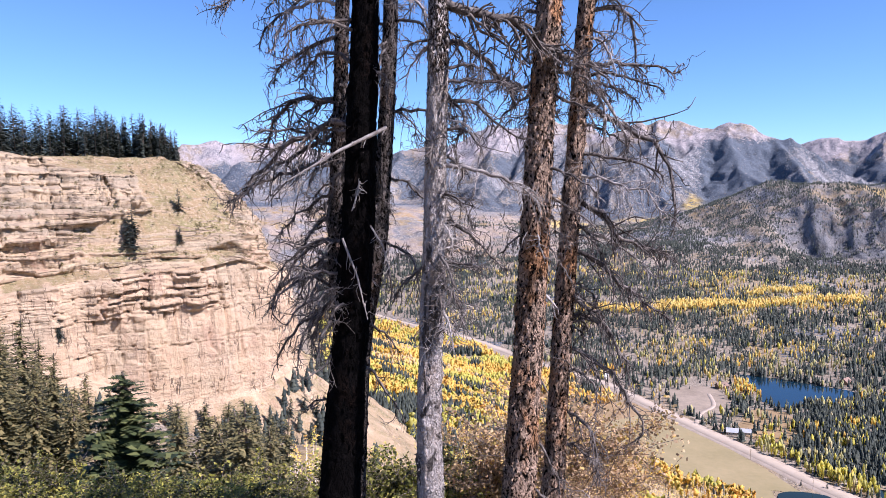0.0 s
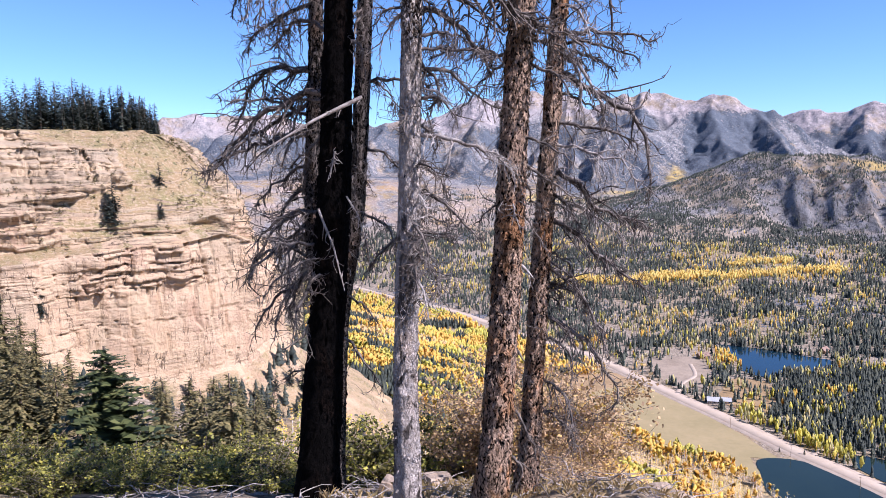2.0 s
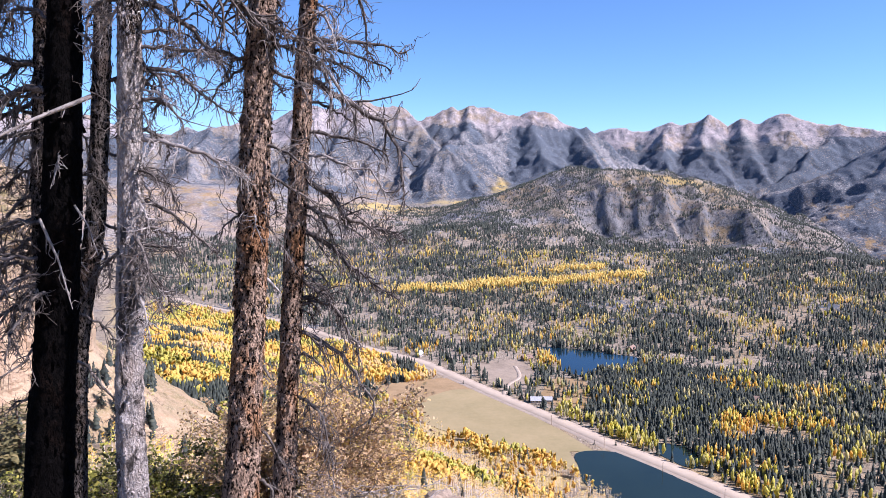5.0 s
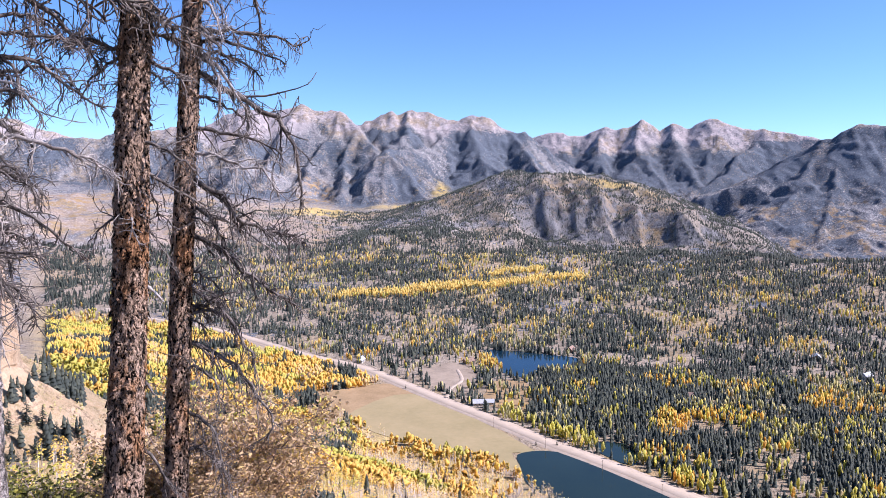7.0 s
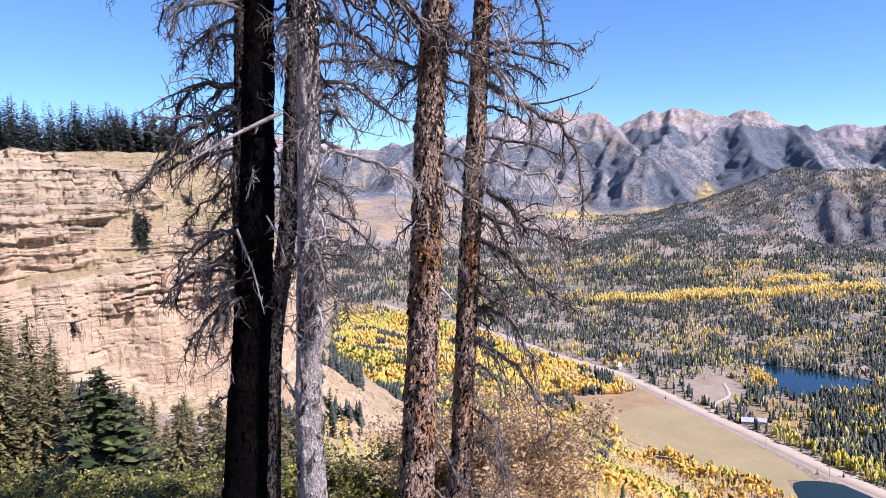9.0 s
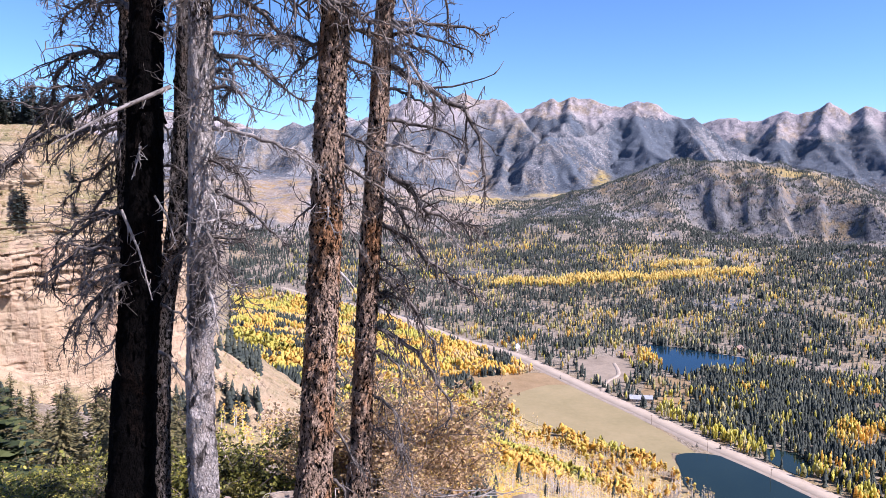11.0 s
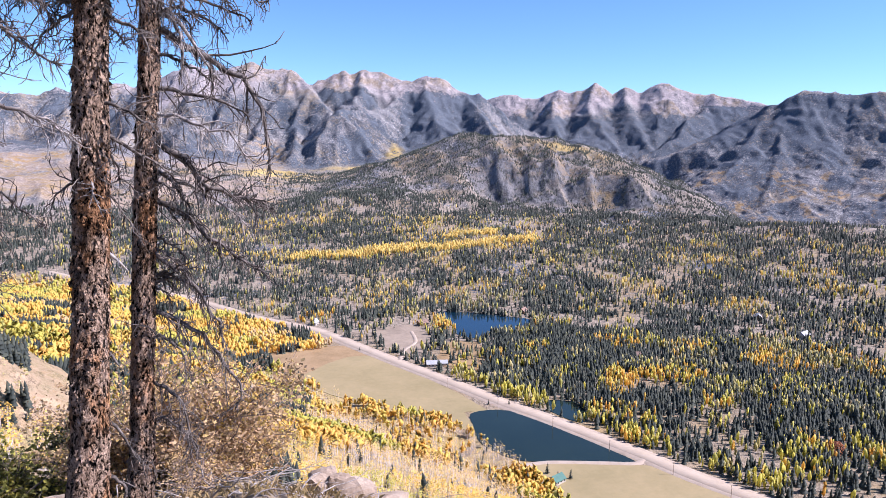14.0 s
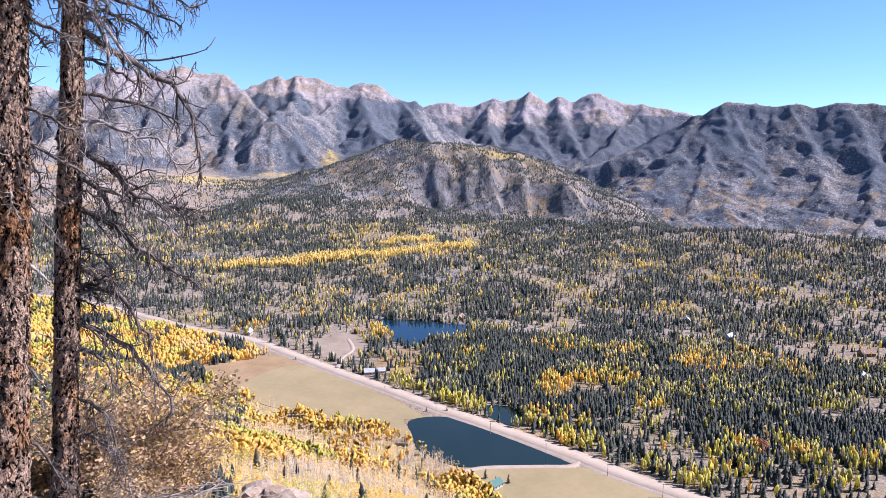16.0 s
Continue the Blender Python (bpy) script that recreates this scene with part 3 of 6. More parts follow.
def build_land():
    az = np.radians(np.concatenate([np.arange(-180, -38, 5.0), np.arange(-38, -14, 0.6), np.arange(-14, 62, 0.175), np.arange(62, 180, 5.0)]))
    r = np.concatenate([np.linspace(0.001, 16, 40), np.geomspace(16.4, 560, 54), np.linspace(570, 1850, 44), np.linspace(1862, 2900, 90), np.linspace(2909, 3720, 100), np.linspace(3740, 4080, 8), np.linspace(4090, 4720, 66)])
    A, R = np.meshgrid(az, r)
    X, Y = R * np.sin(A), R * np.cos(A)
    Z = ground(X, Y)
    n, m = len(az), len(r)
    verts = np.stack([X, Y, Z], -1).reshape(-1, 3)
    i, j = np.meshgrid(np.arange(n), np.arange(m - 1))
    i2 = (i + 1) % n
    faces = np.stack([j * n + i, j * n + i2, (j + 1) * n + i2, (j + 1) * n + i], -1).reshape(-1, 4)[:, ::-1]
    me = mesh_from("ground", verts, faces, True)
    x, y, z = verts.T
    rr = np.hypot(x, y)
    azd = np.degrees(np.arctan2(x, y))
    gz = np.abs(np.gradient(Z, axis=0) / np.gradient(R, axis=0)).ravel()
    ribs, away = np.full(x.shape, 0.5), np.full(x.shape, 500.0)
    hills = rr > 2600
    _, ribs[hills], away[hills] = ranges(x[hills], y[hills])
    tilt = smooth(0.45, 0.8, gz)
    n1, n2 = fbm(x / 300, y / 300, 4, 51), fbm(x / 90, y / 90, 4, 53)
    mountain = smooth(2700, 2950, rr) * smooth(-140, -60, z + 0 * x)
    mesa, distant = smooth(39, 42, azd) * smooth(2700, 2800, rr), smooth(4000, 4150, rr)
    # bare above the tree line, which climbs along the ribs
    timber = 215 + ((n1 - 0.5) * 190 + (n2 - 0.5) * 110) * (1 - 0.8 * mesa) + 50 * (ribs - 0.5) * (1 - 0.5 * mesa) - 40 * distant + 15 * mesa
    high = smooth(timber - 40, timber + 50, z) * smooth(2800, 3050, rr)
    bench = smooth(1800, 1950, rr) * smooth(2900, 2600, rr)
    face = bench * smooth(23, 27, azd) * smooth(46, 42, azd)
    rocky = np.clip(high + tilt * smooth(1500, 1800, rr) * 0.9 + bench * (0.35 + 0.6 * smooth(0.5, 0.62, fbm(x / 70, y / 70, 4, 57))) + smooth(2700, 2900, rr), 0, 1)
    wooded = 0.30 + 0.9 * (n2 - 0.45) + 0.25 * (ribs - 0.5)
    wooded = np.where(rr > 2700, wooded + 0.14, wooded - 0.05)
    wooded = wooded * (1 - 0.92 * high) - 0.25 * tilt * face
    tan_hills = smooth(13, 8, azd) * smooth(1850, 2050, rr) * smooth(3050, 2850, rr)
    wooded = wooded - 0.32 * tan_hills
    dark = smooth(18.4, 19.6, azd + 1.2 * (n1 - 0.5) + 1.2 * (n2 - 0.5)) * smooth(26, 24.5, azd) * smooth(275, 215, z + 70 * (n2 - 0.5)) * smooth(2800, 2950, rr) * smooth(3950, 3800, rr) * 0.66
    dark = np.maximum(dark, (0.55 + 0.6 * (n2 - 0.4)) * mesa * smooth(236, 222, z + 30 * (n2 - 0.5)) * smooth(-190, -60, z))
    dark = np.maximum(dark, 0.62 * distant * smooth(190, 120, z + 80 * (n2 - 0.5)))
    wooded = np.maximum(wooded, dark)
    wooded = np.where(rr < 1150, 0.0, np.clip(wooded, 0.0, 0.95))
    dry = np.clip(smooth(800, 300, rr) * 0.8 + smooth(0.52, 0.62, fbm(x / 130, y / 130, 3, 67)) * 0.5 + smooth(60, 20, rr) + 0.35 * tan_hills, 0, 1)
    golden = 0.35 * smooth(2000, 2200, rr) * smooth(40, 34, azd) * smooth(20, -80, z) * smooth(0.56, 0.66, fbm(x / 330, y / 330, 3, 71))
    golden = np.maximum(golden, 0.8 * np.exp(-((azd - 32) / 2.4) ** 2 - ((rr - 2290) / 40) ** 2))
    golden = np.maximum(golden, 0.5 * mesa * smooth(-40, -120, z) * smooth(0.58, 0.66, fbm(x / 60, y / 60, 3, 69)))
    golden = np.maximum(golden, 0.7 * smooth(7, 9, azd) * smooth(11, 9, azd) * smooth(2900, 3000, rr) * smooth(3300, 3200, rr))
    lea = np.exp(-((azd - 9.5) / 2.6) ** 2 - ((rr - 2600) / 130) ** 2) * 1.8 + np.exp(-((azd - 32.0) / 2.6) ** 2 - ((rr - 2300) / 40) ** 2) * 0.9
    lea = lea + np.exp(-((azd - 18.6 + 1.2 * (n2 - 0.5)) / 0.45) ** 2) * smooth(2850, 2950, rr) * smooth(3300, 3100, rr) * 1.5 + np.exp(-((azd - 15.5) / 2.6) ** 2 - ((rr - 2860) / 45) ** 2)
    sunny = np.exp(-((azd - 16.8 + 1.5 * (n2 - 0.5)) / 1.2) ** 2) * smooth(2900, 3000, rr) * smooth(3300, 3200, rr) * 0.7
    slope_wood = smooth(160, 320, rr) * (rr < table(azd, ASPEN_EDGE)) * smooth(-12, -9, azd) * smooth(64, 60, azd)
    lea = np.maximum(lea, 0.9 * slope_wood)
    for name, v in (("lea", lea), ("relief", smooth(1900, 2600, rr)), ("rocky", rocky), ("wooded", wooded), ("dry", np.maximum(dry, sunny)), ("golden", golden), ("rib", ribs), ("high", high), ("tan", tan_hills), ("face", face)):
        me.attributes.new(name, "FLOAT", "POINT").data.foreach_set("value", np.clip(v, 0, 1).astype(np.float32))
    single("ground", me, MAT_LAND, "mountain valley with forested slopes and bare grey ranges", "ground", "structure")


build_land()


def flat_sheet(name, outline, lift, material, label, category, ragged=0.0):
    """A flat piece of the valley floor with a rounded outline."""
    pts, n = [], len(outline)
    for i in range(n):
        p = [Vector(outline[(i + k) % n]) for k in (-1, 0, 1, 2)]
        for s in range(8):
            t = s / 8
            q = 0.5 * (2 * p[1] + (p[2] - p[0]) * t + (2 * p[0] - 5 * p[1] + 4 * p[2] - p[3]) * t * t + (3 * p[1] - p[0] - 3 * p[2] + p[3]) * t ** 3)
            pts.append(q + Vector((random.uniform(-1, 1), random.uniform(-1, 1))) * ragged)
    bm = bmesh.new()
    top = [bm.verts.new((p.x, p.y, FLOOR + lift)) for p in pts]
    low = [bm.verts.new((p.x, p.y, FLOOR - 0.5)) for p in pts]
    bm.faces.new(top)
    for i in range(len(top)):
        j = (i + 1) % len(top)
        bm.faces.new((low[i], low[j], top[j], top[i]))
    bmesh.ops.triangulate(bm, faces=[f for f in bm.faces if len(f.verts) > 4])
    bmesh.ops.recalc_face_normals(bm, faces=bm.faces)
    me = bpy.data.meshes.new(name)
    bm.to_mesh(me)
    bm.free()
    return single(name, me, material, label, category, "structure")


flat_sheet("meadow", FIELD, 0.35, MAT_FIELD, "pale green mown hay meadow beside the highway", "meadow", 1.0)
flat_sheet("meadow", BROWN, 0.25, MAT_BROWN, "brown dry grass meadow below yellow aspens", "meadow", 1.5)
flat_sheet("meadow", PASTURE, 0.35, MAT_FIELD, "pale green pasture below the pond's dam", "meadow", 1.5)
flat_sheet("clearing", CLEARING, 0.25, MAT_DIRT, "bare grey-brown clearing beside the highway", "clearing", 2.0)
flat_sheet("clearing", YARD, 0.30, MAT_BROWN, "orange-brown dry grass round small houses", "clearing", 2.0)
flat_sheet("pond", POND, 0.55, MAT_POND, "dark green still pond beside the highway", "pond", 0.4)
flat_sheet("lake", LAKE, 0.45, MAT_LAKE, "deep blue lake among spruces", "lake", 1.5)
flat_sheet("pond", POOL, 0.40, MAT_POND, "small dark green pond under spruces", "pond", 0.8)


def strip(name, line, width, lift, material, label, category, thick=0.6):
    """A road along a line of the plan."""
    fine = []
    for i in range(len(line) - 1):
        p = [Vector(line[max(0, min(len(line) - 1, i + k))]) for k in (-1, 0, 1, 2)]
        for s in range(10):
            t = s / 10
            fine.append(0.5 * (2 * p[1] + (p[2] - p[0]) * t + (2 * p[0] - 5 * p[1] + 4 * p[2] - p[3]) * t * t + (3 * p[1] - p[0] - 3 * p[2] + p[3]) * t ** 3))
    v, f = [], []
    zs = ground(np.array([p.x for p in fine]), np.array([p.y for p in fine]))
    for i, p in enumerate(fine):
        d = (fine[min(i + 1, len(fine) - 1)] - fine[max(i - 1, 0)]).normalized()
        side = Vector((d.y, -d.x))
        z = max(FLOOR, zs[i]) + lift
        for off, dz in ((-width / 2 - thick * 2, -thick - 0.4), (-width / 2, 0), (width / 2, 0), (width / 2 + thick * 2, -thick - 0.4)):
            q = p + side * off
            v.append((q.x, q.y, z + dz))
    for i in range(len(fine) - 1):
        for k in range(3):
            f.append((i * 4 + k, i * 4 + k + 1, i * 4 + k + 5, i * 4 + k + 4))
    f = np.array(f)[:, ::-1]
    return single(name, mesh_from(name, v, f), material, label, category, "structure")


strip("road_shoulder", ROAD, 21.0, 0.7, MAT_SHOULDER, "pale gravel verge along the highway", "verge", 1.0)
strip("road", ROAD, 12.5, 1.0, MAT_ROAD, "pale sunlit asphalt highway along the valley floor", "road", 0.25)
strip("dam_track", ((264, 470), (285, 469), (307, 461), (330, 451), (352, 442), (364, 446)), 4.0, 0.9, MAT_SHOULDER, "pale dirt track on the pond's dam", "track", 0.8)
strip("side_track", ((322, 586), (332, 600), (345, 608), (358, 610)), 5.0, 0.8, MAT_SHOULDER, "pale dirt side track off the highway", "track", 0.3)
strip("side_track", ((262, 755), (285, 800), (310, 830), (322, 880)), 4.0, 0.8, MAT_SHOULDER, "pale dirt side track off the highway", "track", 0.3)


# ---- the cliff ----
CLIFF_LINE = ((-64, 320), (-50, 296), (-40, 286), (-33, 286), (-27, 290), (-20, 299), (-15, 311), (-12.7, 326), (-11.7, 350), (-12.4, 410), (-15, 500), (-20, 640), (-25, 800))


def build_cliff():
    line = [Vector((r * math.sin(radians(az)), r * math.cos(radians(az)))) for az, r in CLIFF_LINE]
    pts = []
    for i in range(len(line) - 1):
        p = [line[max(0, min(len(line) - 1, i + k))] for k in (-1, 0, 1, 2)]
        for s in range(40):
            t = s / 40
            pts.append(0.5 * (2 * p[1] + (p[2] - p[0]) * t + (2 * p[0] - 5 * p[1] + 4 * p[2] - p[3]) * t * t + (3 * p[1] - p[0] - 3 * p[2] + p[3]) * t ** 3))
    pts = np.array([tuple(p) for p in pts])
    seg = np.r_[0, np.cumsum(np.hypot(*np.diff(pts, axis=0).T))]
    azs = np.degrees(np.arctan2(pts[:, 0], pts[:, 1]))
    nose = seg[np.argmax(azs)]
    # closely spaced where the face is seen
    marks = np.concatenate([np.linspace(0, seg[80], 24)[:-1], np.linspace(seg[80], nose + 60, 420), np.linspace(nose + 60, seg[-1], 46)[1:]])
    px, py = np.interp(marks, seg, pts[:, 0]), np.interp(marks, seg, pts[:, 1])
    tx, ty = np.gradient(px), np.gradient(py)
    ln = np.hypot(tx, ty)
    tx, ty = tx / ln, ty / ln
    k = np.ones(21) / 21
    nx, ny = np.convolve(np.pad(ty, 10, "edge"), k, "valid"), np.convolve(np.pad(-tx, 10, "edge"), k, "valid")
    az = np.degrees(np.arctan2(px, py))
    past = marks > nose
    az = np.where(past, np.degrees(np.arctan2(np.interp(nose, seg, pts[:, 0]), np.interp(nose, seg, pts[:, 1]))), az)
    rad = np.hypot(px, py)
    base = 2 + rad * np.tan(np.radians(table(az, ((-60, -12), (-33, -12.5), (-28, -13), (-24, -14.6), (-19, -15.4), (-15, -14.9), (-12.6, -13)))))
    wall = 2 + rad * np.tan(np.radians(table(az, ((-60, -6.5), (-33, -6.3), (-27, -5.7), (-23, -5.3), (-19, -5.2), (-15, -4.6), (-12, -5.6)))))
    ix, iy = px - nx * 52, py - ny * 52
    az_in = np.degrees(np.arctan2(ix, iy))
    rim = 2 + np.hypot(ix, iy) * np.tan(np.radians(table(az_in, ((-60, 2.4), (-33, 2.5), (-25, 2.65), (-19.6, 2.3), (-17.2, 1.7), (-15.4, 0.7), (-13.6, -0.5), (-12.4, -2.0), (-11.4, -3.7), (-10.6, -4.6)))))
    for arr in (base, wall):
        arr[past] = arr[past] * 0 + arr[~past][-1] - (marks[past] - nose) * 0.03
    rim = rim + (fbm(marks / 16, marks * 0 + 3.3, 4, 86) - 0.5) * 6.0
    rim = np.maximum(rim, wall + 4)
    # rows up the face: share of each zone's height and set-back
    rows = []
    for t in np.linspace(0, 1, 30)[:-1]:
        rows.append((0, t))
    for t in np.linspace(0, 1, 116)[:-1]:
        rows.append((1, t))
    for t in np.linspace(0, 1, 12)[:-1]:
        rows.append((2, t))
    for t in np.linspace(0, 1, 100)[:-1]:
        rows.append((3, t))
    for t in np.linspace(0, 1, 22):
        rows.append((4, t))
    U = marks
    rng = np.random.RandomState(4)
    levels = np.cumsum(rng.uniform(0.5, 1.0, 130) * rng.choice([0.8, 1.2, 2.2, 6.5], 130)) - 150.0
    lev_off, lev_w, lev_s = rng.uniform(-0.7, 0.8, 131), rng.uniform(5.0, 17.0, 131), rng.uniform(0, 50, 131)
    deep = rng.rand(131) < 0.24
    ledges = np.cumsum(rng.uniform(2.6, 6.5, 90)) - 170.0
    V, turf, wall_rock = [], [], []
    ragged_edge = 2.4 * (fbm(U / 9, U * 0 + 2.5, 3, 83) - 0.5)
    bald = smooth(0.58, 0.64, fbm(U / 26, U * 0 + 0.5, 3, 81)) * 0.7
    for zone, t in rows:
        # turf covers the lower right of the upper slope, bare beds show above it, and thin soil lies along the rim
        edge = -26.8 + 5.2 * smooth(0.34, 0.5, t) - 5.0 * smooth(0.80, 0.92, t)
        spread = smooth(edge - 0.8, edge + 0.8, az + ragged_edge + 2.2 * (fbm(U / 6, U * 0 + t * 9, 4, 84) - 0.5))
        grassy = np.clip(spread * (1 - 0.75 * smooth(-14.6, -13.2, az)) + bald * smooth(0.5, 0.9, t), 0, 1)
        if zone == 0:
            z = base - 46 * (1 - t) ** 0.9 + 0 * U
            out = 56 * (1 - t)
        elif zone == 1:
            z = base + (wall - 3 - base) * t
            out = -5.0 * t + 0 * U
        elif zone == 2:
            z = wall - 3 + 3 * t
            out = -5 - 9 * t + 0 * U
        elif zone == 3:
            z = wall + (rim - wall) * t
            out = -14 - 38 * (0.12 * t + 0.88 * t ** 2.3) + 0 * U
        else:
            z = rim + 5 * t + (fbm(U / 20, U * 0 + t * 9, 3, 85) - 0.5) * 3 * t
            out = -52 - 260 * t ** 1.6 + 0 * U
        # warped layers of rock
        zw = z + (fbm(U / 60, U * 0 + 1.5, 3, 87) - 0.5) * 6 + (fbm(U / 11, z / 14, 3, 88) - 0.5) * 2.4 + U * 0.012
        lay = np.searchsorted(levels, zw)
        cell = U / lev_w[lay] + lev_s[lay]
        ci = np.floor(cell)
        block = value_noise(ci + 0.0, lay + 0.0, 91) - 0.5
        edge = np.minimum(cell - ci, ci + 1 - cell) * lev_w[lay]
        big_row = np.floor(zw / 13.0 + 0.35 * value_noise(np.floor(U / 31), U * 0, 94))
        big_col = np.floor(U / (8.0 + 5 * value_noise(big_row * 3.7, U * 0 + 0.5, 96)) + 7.3 * big_row)
        mass = value_noise(big_col + 0.0, big_row + 0.0, 92) - 0.5
        crack = np.exp(-(edge / 0.45) ** 2) * (value_noise(ci * 3.1, lay * 1.7, 93) > 0.45)
        lift = levels[np.clip(lay, 0, 129)] - zw
        seam = np.exp(-(lift / 0.4) ** 2)
        butt = (fbm(U / 42, z / 130 + 3, 3, 95) - 0.5) * 17 + (ridged(U / 26, z / 90, 2, 97) - 0.4) * 4.0
        tall = np.exp(-((value_noise(U / 3.2, z / 45, 99) - 0.5) / 0.035) ** 2) * (fbm(U / 14, z / 25, 2, 101) > 0.5)
        rough = (fbm(U / 1.6, z / 1.3, 4, 103) - 0.5) * (0.8 if zone == 1 else 1.1)
        broken = smooth(-27.5, -25.0, az) * smooth(-15.5, -18.5, az) * smooth(0.50, 0.66, t + 0.25 * (fbm(U / 12, U * 0 + 5.5, 3, 98) - 0.5))
        plain = 0.55 if zone != 1 else np.maximum(0.10, np.maximum(0.6 * smooth(0.93, 0.97, t), 0.8 * broken))
        cols = mass * (zone == 1) * (1.6 + 3.4 * broken)
        relief = butt + cols + (block * 3.2 + lev_off[lay] * 1.3) * plain - plain * deep[lay] * 2.6 * value_noise(U / 9, lay * 2.2, 105) - crack * (0.9 if zone == 3 else 1.8) - seam * 0.5 * (fbm(U / 7, z / 3, 2, 89) > 0.5) - tall * (1.2 + 2.4 * broken) + rough
        thin = value_noise(np.floor(zw / 1.15 + 0.8 * value_noise(np.floor(U / 19), U * 0, 116)) + 0.0, np.floor(U / 13 + zw * 0.37) + 0.0, 117)
        relief = relief + (thin - 0.5) * (2.0 if zone == 3 else 0.9 * plain) * (zone in (1, 3))
        amp = {0: 0.12, 1: 1.0, 2: 0.6, 3: 1.1, 4: 0.25}[zone] + 0 * U
        if zone == 1:
            amp = amp * (0.55 + 0.45 * smooth(0.15, 0.6, np.full_like(U, t) + (fbm(U / 30, U * 0, 2, 107) - 0.5)))
            amp = np.where(t < 0.03, amp * 0.4, amp)
        if zone == 3:
            lo, hi = ledges[np.searchsorted(ledges, zw) - 1], ledges[np.searchsorted(ledges, zw)]
            q = (zw - lo) / (hi - lo)
            tread = (smooth(0.72, 1.0, q) - q) * (hi - lo) * 38.0 / np.maximum(rim - wall, 8.0)
            out = out - tread * (1 - grassy) * 0.7
            amp = amp * (1 - 0.78 * grassy * smooth(0.02, 0.12, np.full_like(U, t)))
            z = z + (block * 2.5 * (1 - grassy))
        if zone == 0:
            z = z + (fbm(U / 12, U * 0 + t * 4, 4, 109) - 0.5) * 5 * (1 - t * 0.8)
            relief = relief + (fbm(U / 8, U * 0 + t * 6, 4, 111) - 0.5) * 26 + (ridged(U / 4, U * 0 + t * 9, 3, 115) - 0.4) * 12
        o = out + relief * amp
        V.append(np.stack([px + nx * o, py + ny * o, z], -1))
        wall_rock.append(0 * U + (1.0 if zone == 1 else 0.6 * (zone == 0)))
        turf.append({1: 0.2, 4: 1.0}.get(zone, 0) + (0.35 + 0.6 * fbm(U / 9, U * 0 + t * 5, 4, 112) if zone == 0 else 0 * U) + (smooth(0.42, 0.55, fbm(U / 7, U * 0 + t, 3, 113)) if zone == 2 else 0 * U) + (0.30 + 0.70 * grassy if zone == 3 else 0 * U))
    n, m = len(U), len(rows)
    i, j = np.meshgrid(np.arange(n - 1), np.arange(m - 1))
    faces = np.stack([j * n + i, j * n + i + 1, (j + 1) * n + i + 1, (j + 1) * n + i], -1).reshape(-1, 4)[:, ::-1]
    me = mesh_from("cliff", np.concatenate(V), faces)
    me.attributes.new("turf", "FLOAT", "POINT").data.foreach_set("value", np.clip(np.concatenate(turf), 0, 1).astype(np.float32))
    me.attributes.new("wall", "FLOAT", "POINT").data.foreach_set("value", np.concatenate(wall_rock).astype(np.float32))
    single("cliff", me, MAT_CLIFF, "banded tan and pink sandstone cliff with grassy ledges", "cliff", "structure")
    return px, py, nx, ny, az_in, rim, wall, base, past, np.concatenate(V)


CLIFF = build_cliff()


def cliff_spot(az, el):
    """The place on the cliff towards an azimuth and elevation."""
    v = CLIFF[-1]
    rad = np.hypot(v[:, 0], v[:, 1])
    da = np.degrees(np.arctan2(v[:, 0], v[:, 1])) - az
    de = np.degrees(np.arctan2(v[:, 2] - 2, rad)) - el
    return v[np.argmin(np.hypot(da, de) + rad * 2e-4)]


# ---- woods of the valley ----
def conifer_shape(rng, tiers, sides, lean=0.03):
    """A small spruce of ragged stacked skirts, one unit high."""
    v, f = [], []
    for t in range(tiers):
        z0 = 0.06 + 0.80 * t / tiers
        z1 = min(1.0, z0 + 1.75 / tiers * (0.8 + 0.3 * rng.rand()))
        if t == tiers - 1:
            z1 = 1.0
        rad = 0.19 * (1 - z0) ** 0.8 + 0.015
        n0 = len(v)
        v.append((lean * rng.randn() * z1, lean * rng.randn() * z1, z1))
        a0 = rng.rand() * 6
        for k in range(sides):
            a = a0 + 2 * math.pi * k / sides
            q = rad * (0.65 + 0.6 * rng.rand())
            v.append((q * math.cos(a), q * math.sin(a), z0 + 0.07 * (rng.rand() - 0.4)))
        for k in range(sides):
            f.append((n0, n0 + 1 + k, n0 + 1 + (k + 1) % sides))
    return np.array(v), np.array(f)


def aspen_shape(rng, clumps, spread, low, size):
    """The crown of an aspen: small leaf clumps round an upright stem, one unit high."""
    v, f = [], []
    for c in range(clumps):
        h = low + (1 - low) * rng.rand() ** 0.85
        w = spread * math.sin(math.pi * min(0.97, max(0.12, (h - low) / (1 - low) * 0.85 + 0.12))) ** 0.7
        a, q = rng.rand() * 6.28, w * math.sqrt(rng.rand())
        c0 = np.array((q * math.cos(a), q * math.sin(a), h))
        s = size * (0.6 + 0.7 * rng.rand())
        n = rng.randn(3) * 0.5 + (0.45 * math.cos(a), 0.45 * math.sin(a), 0.75)
        u = np.cross(n, rng.randn(3))
        u /= np.linalg.norm(u)
        w2 = np.cross(n, u)
        w2 /= np.linalg.norm(w2)
        n0 = len(v)
        v += [c0 - u * s, c0 + u * s * 0.4 - w2 * s, c0 + u * s, c0 - u * s * 0.2 + w2 * s]
        f += [(n0, n0 + 1, n0 + 2), (n0, n0 + 2, n0 + 3)]
    return np.array(v), np.array(f)


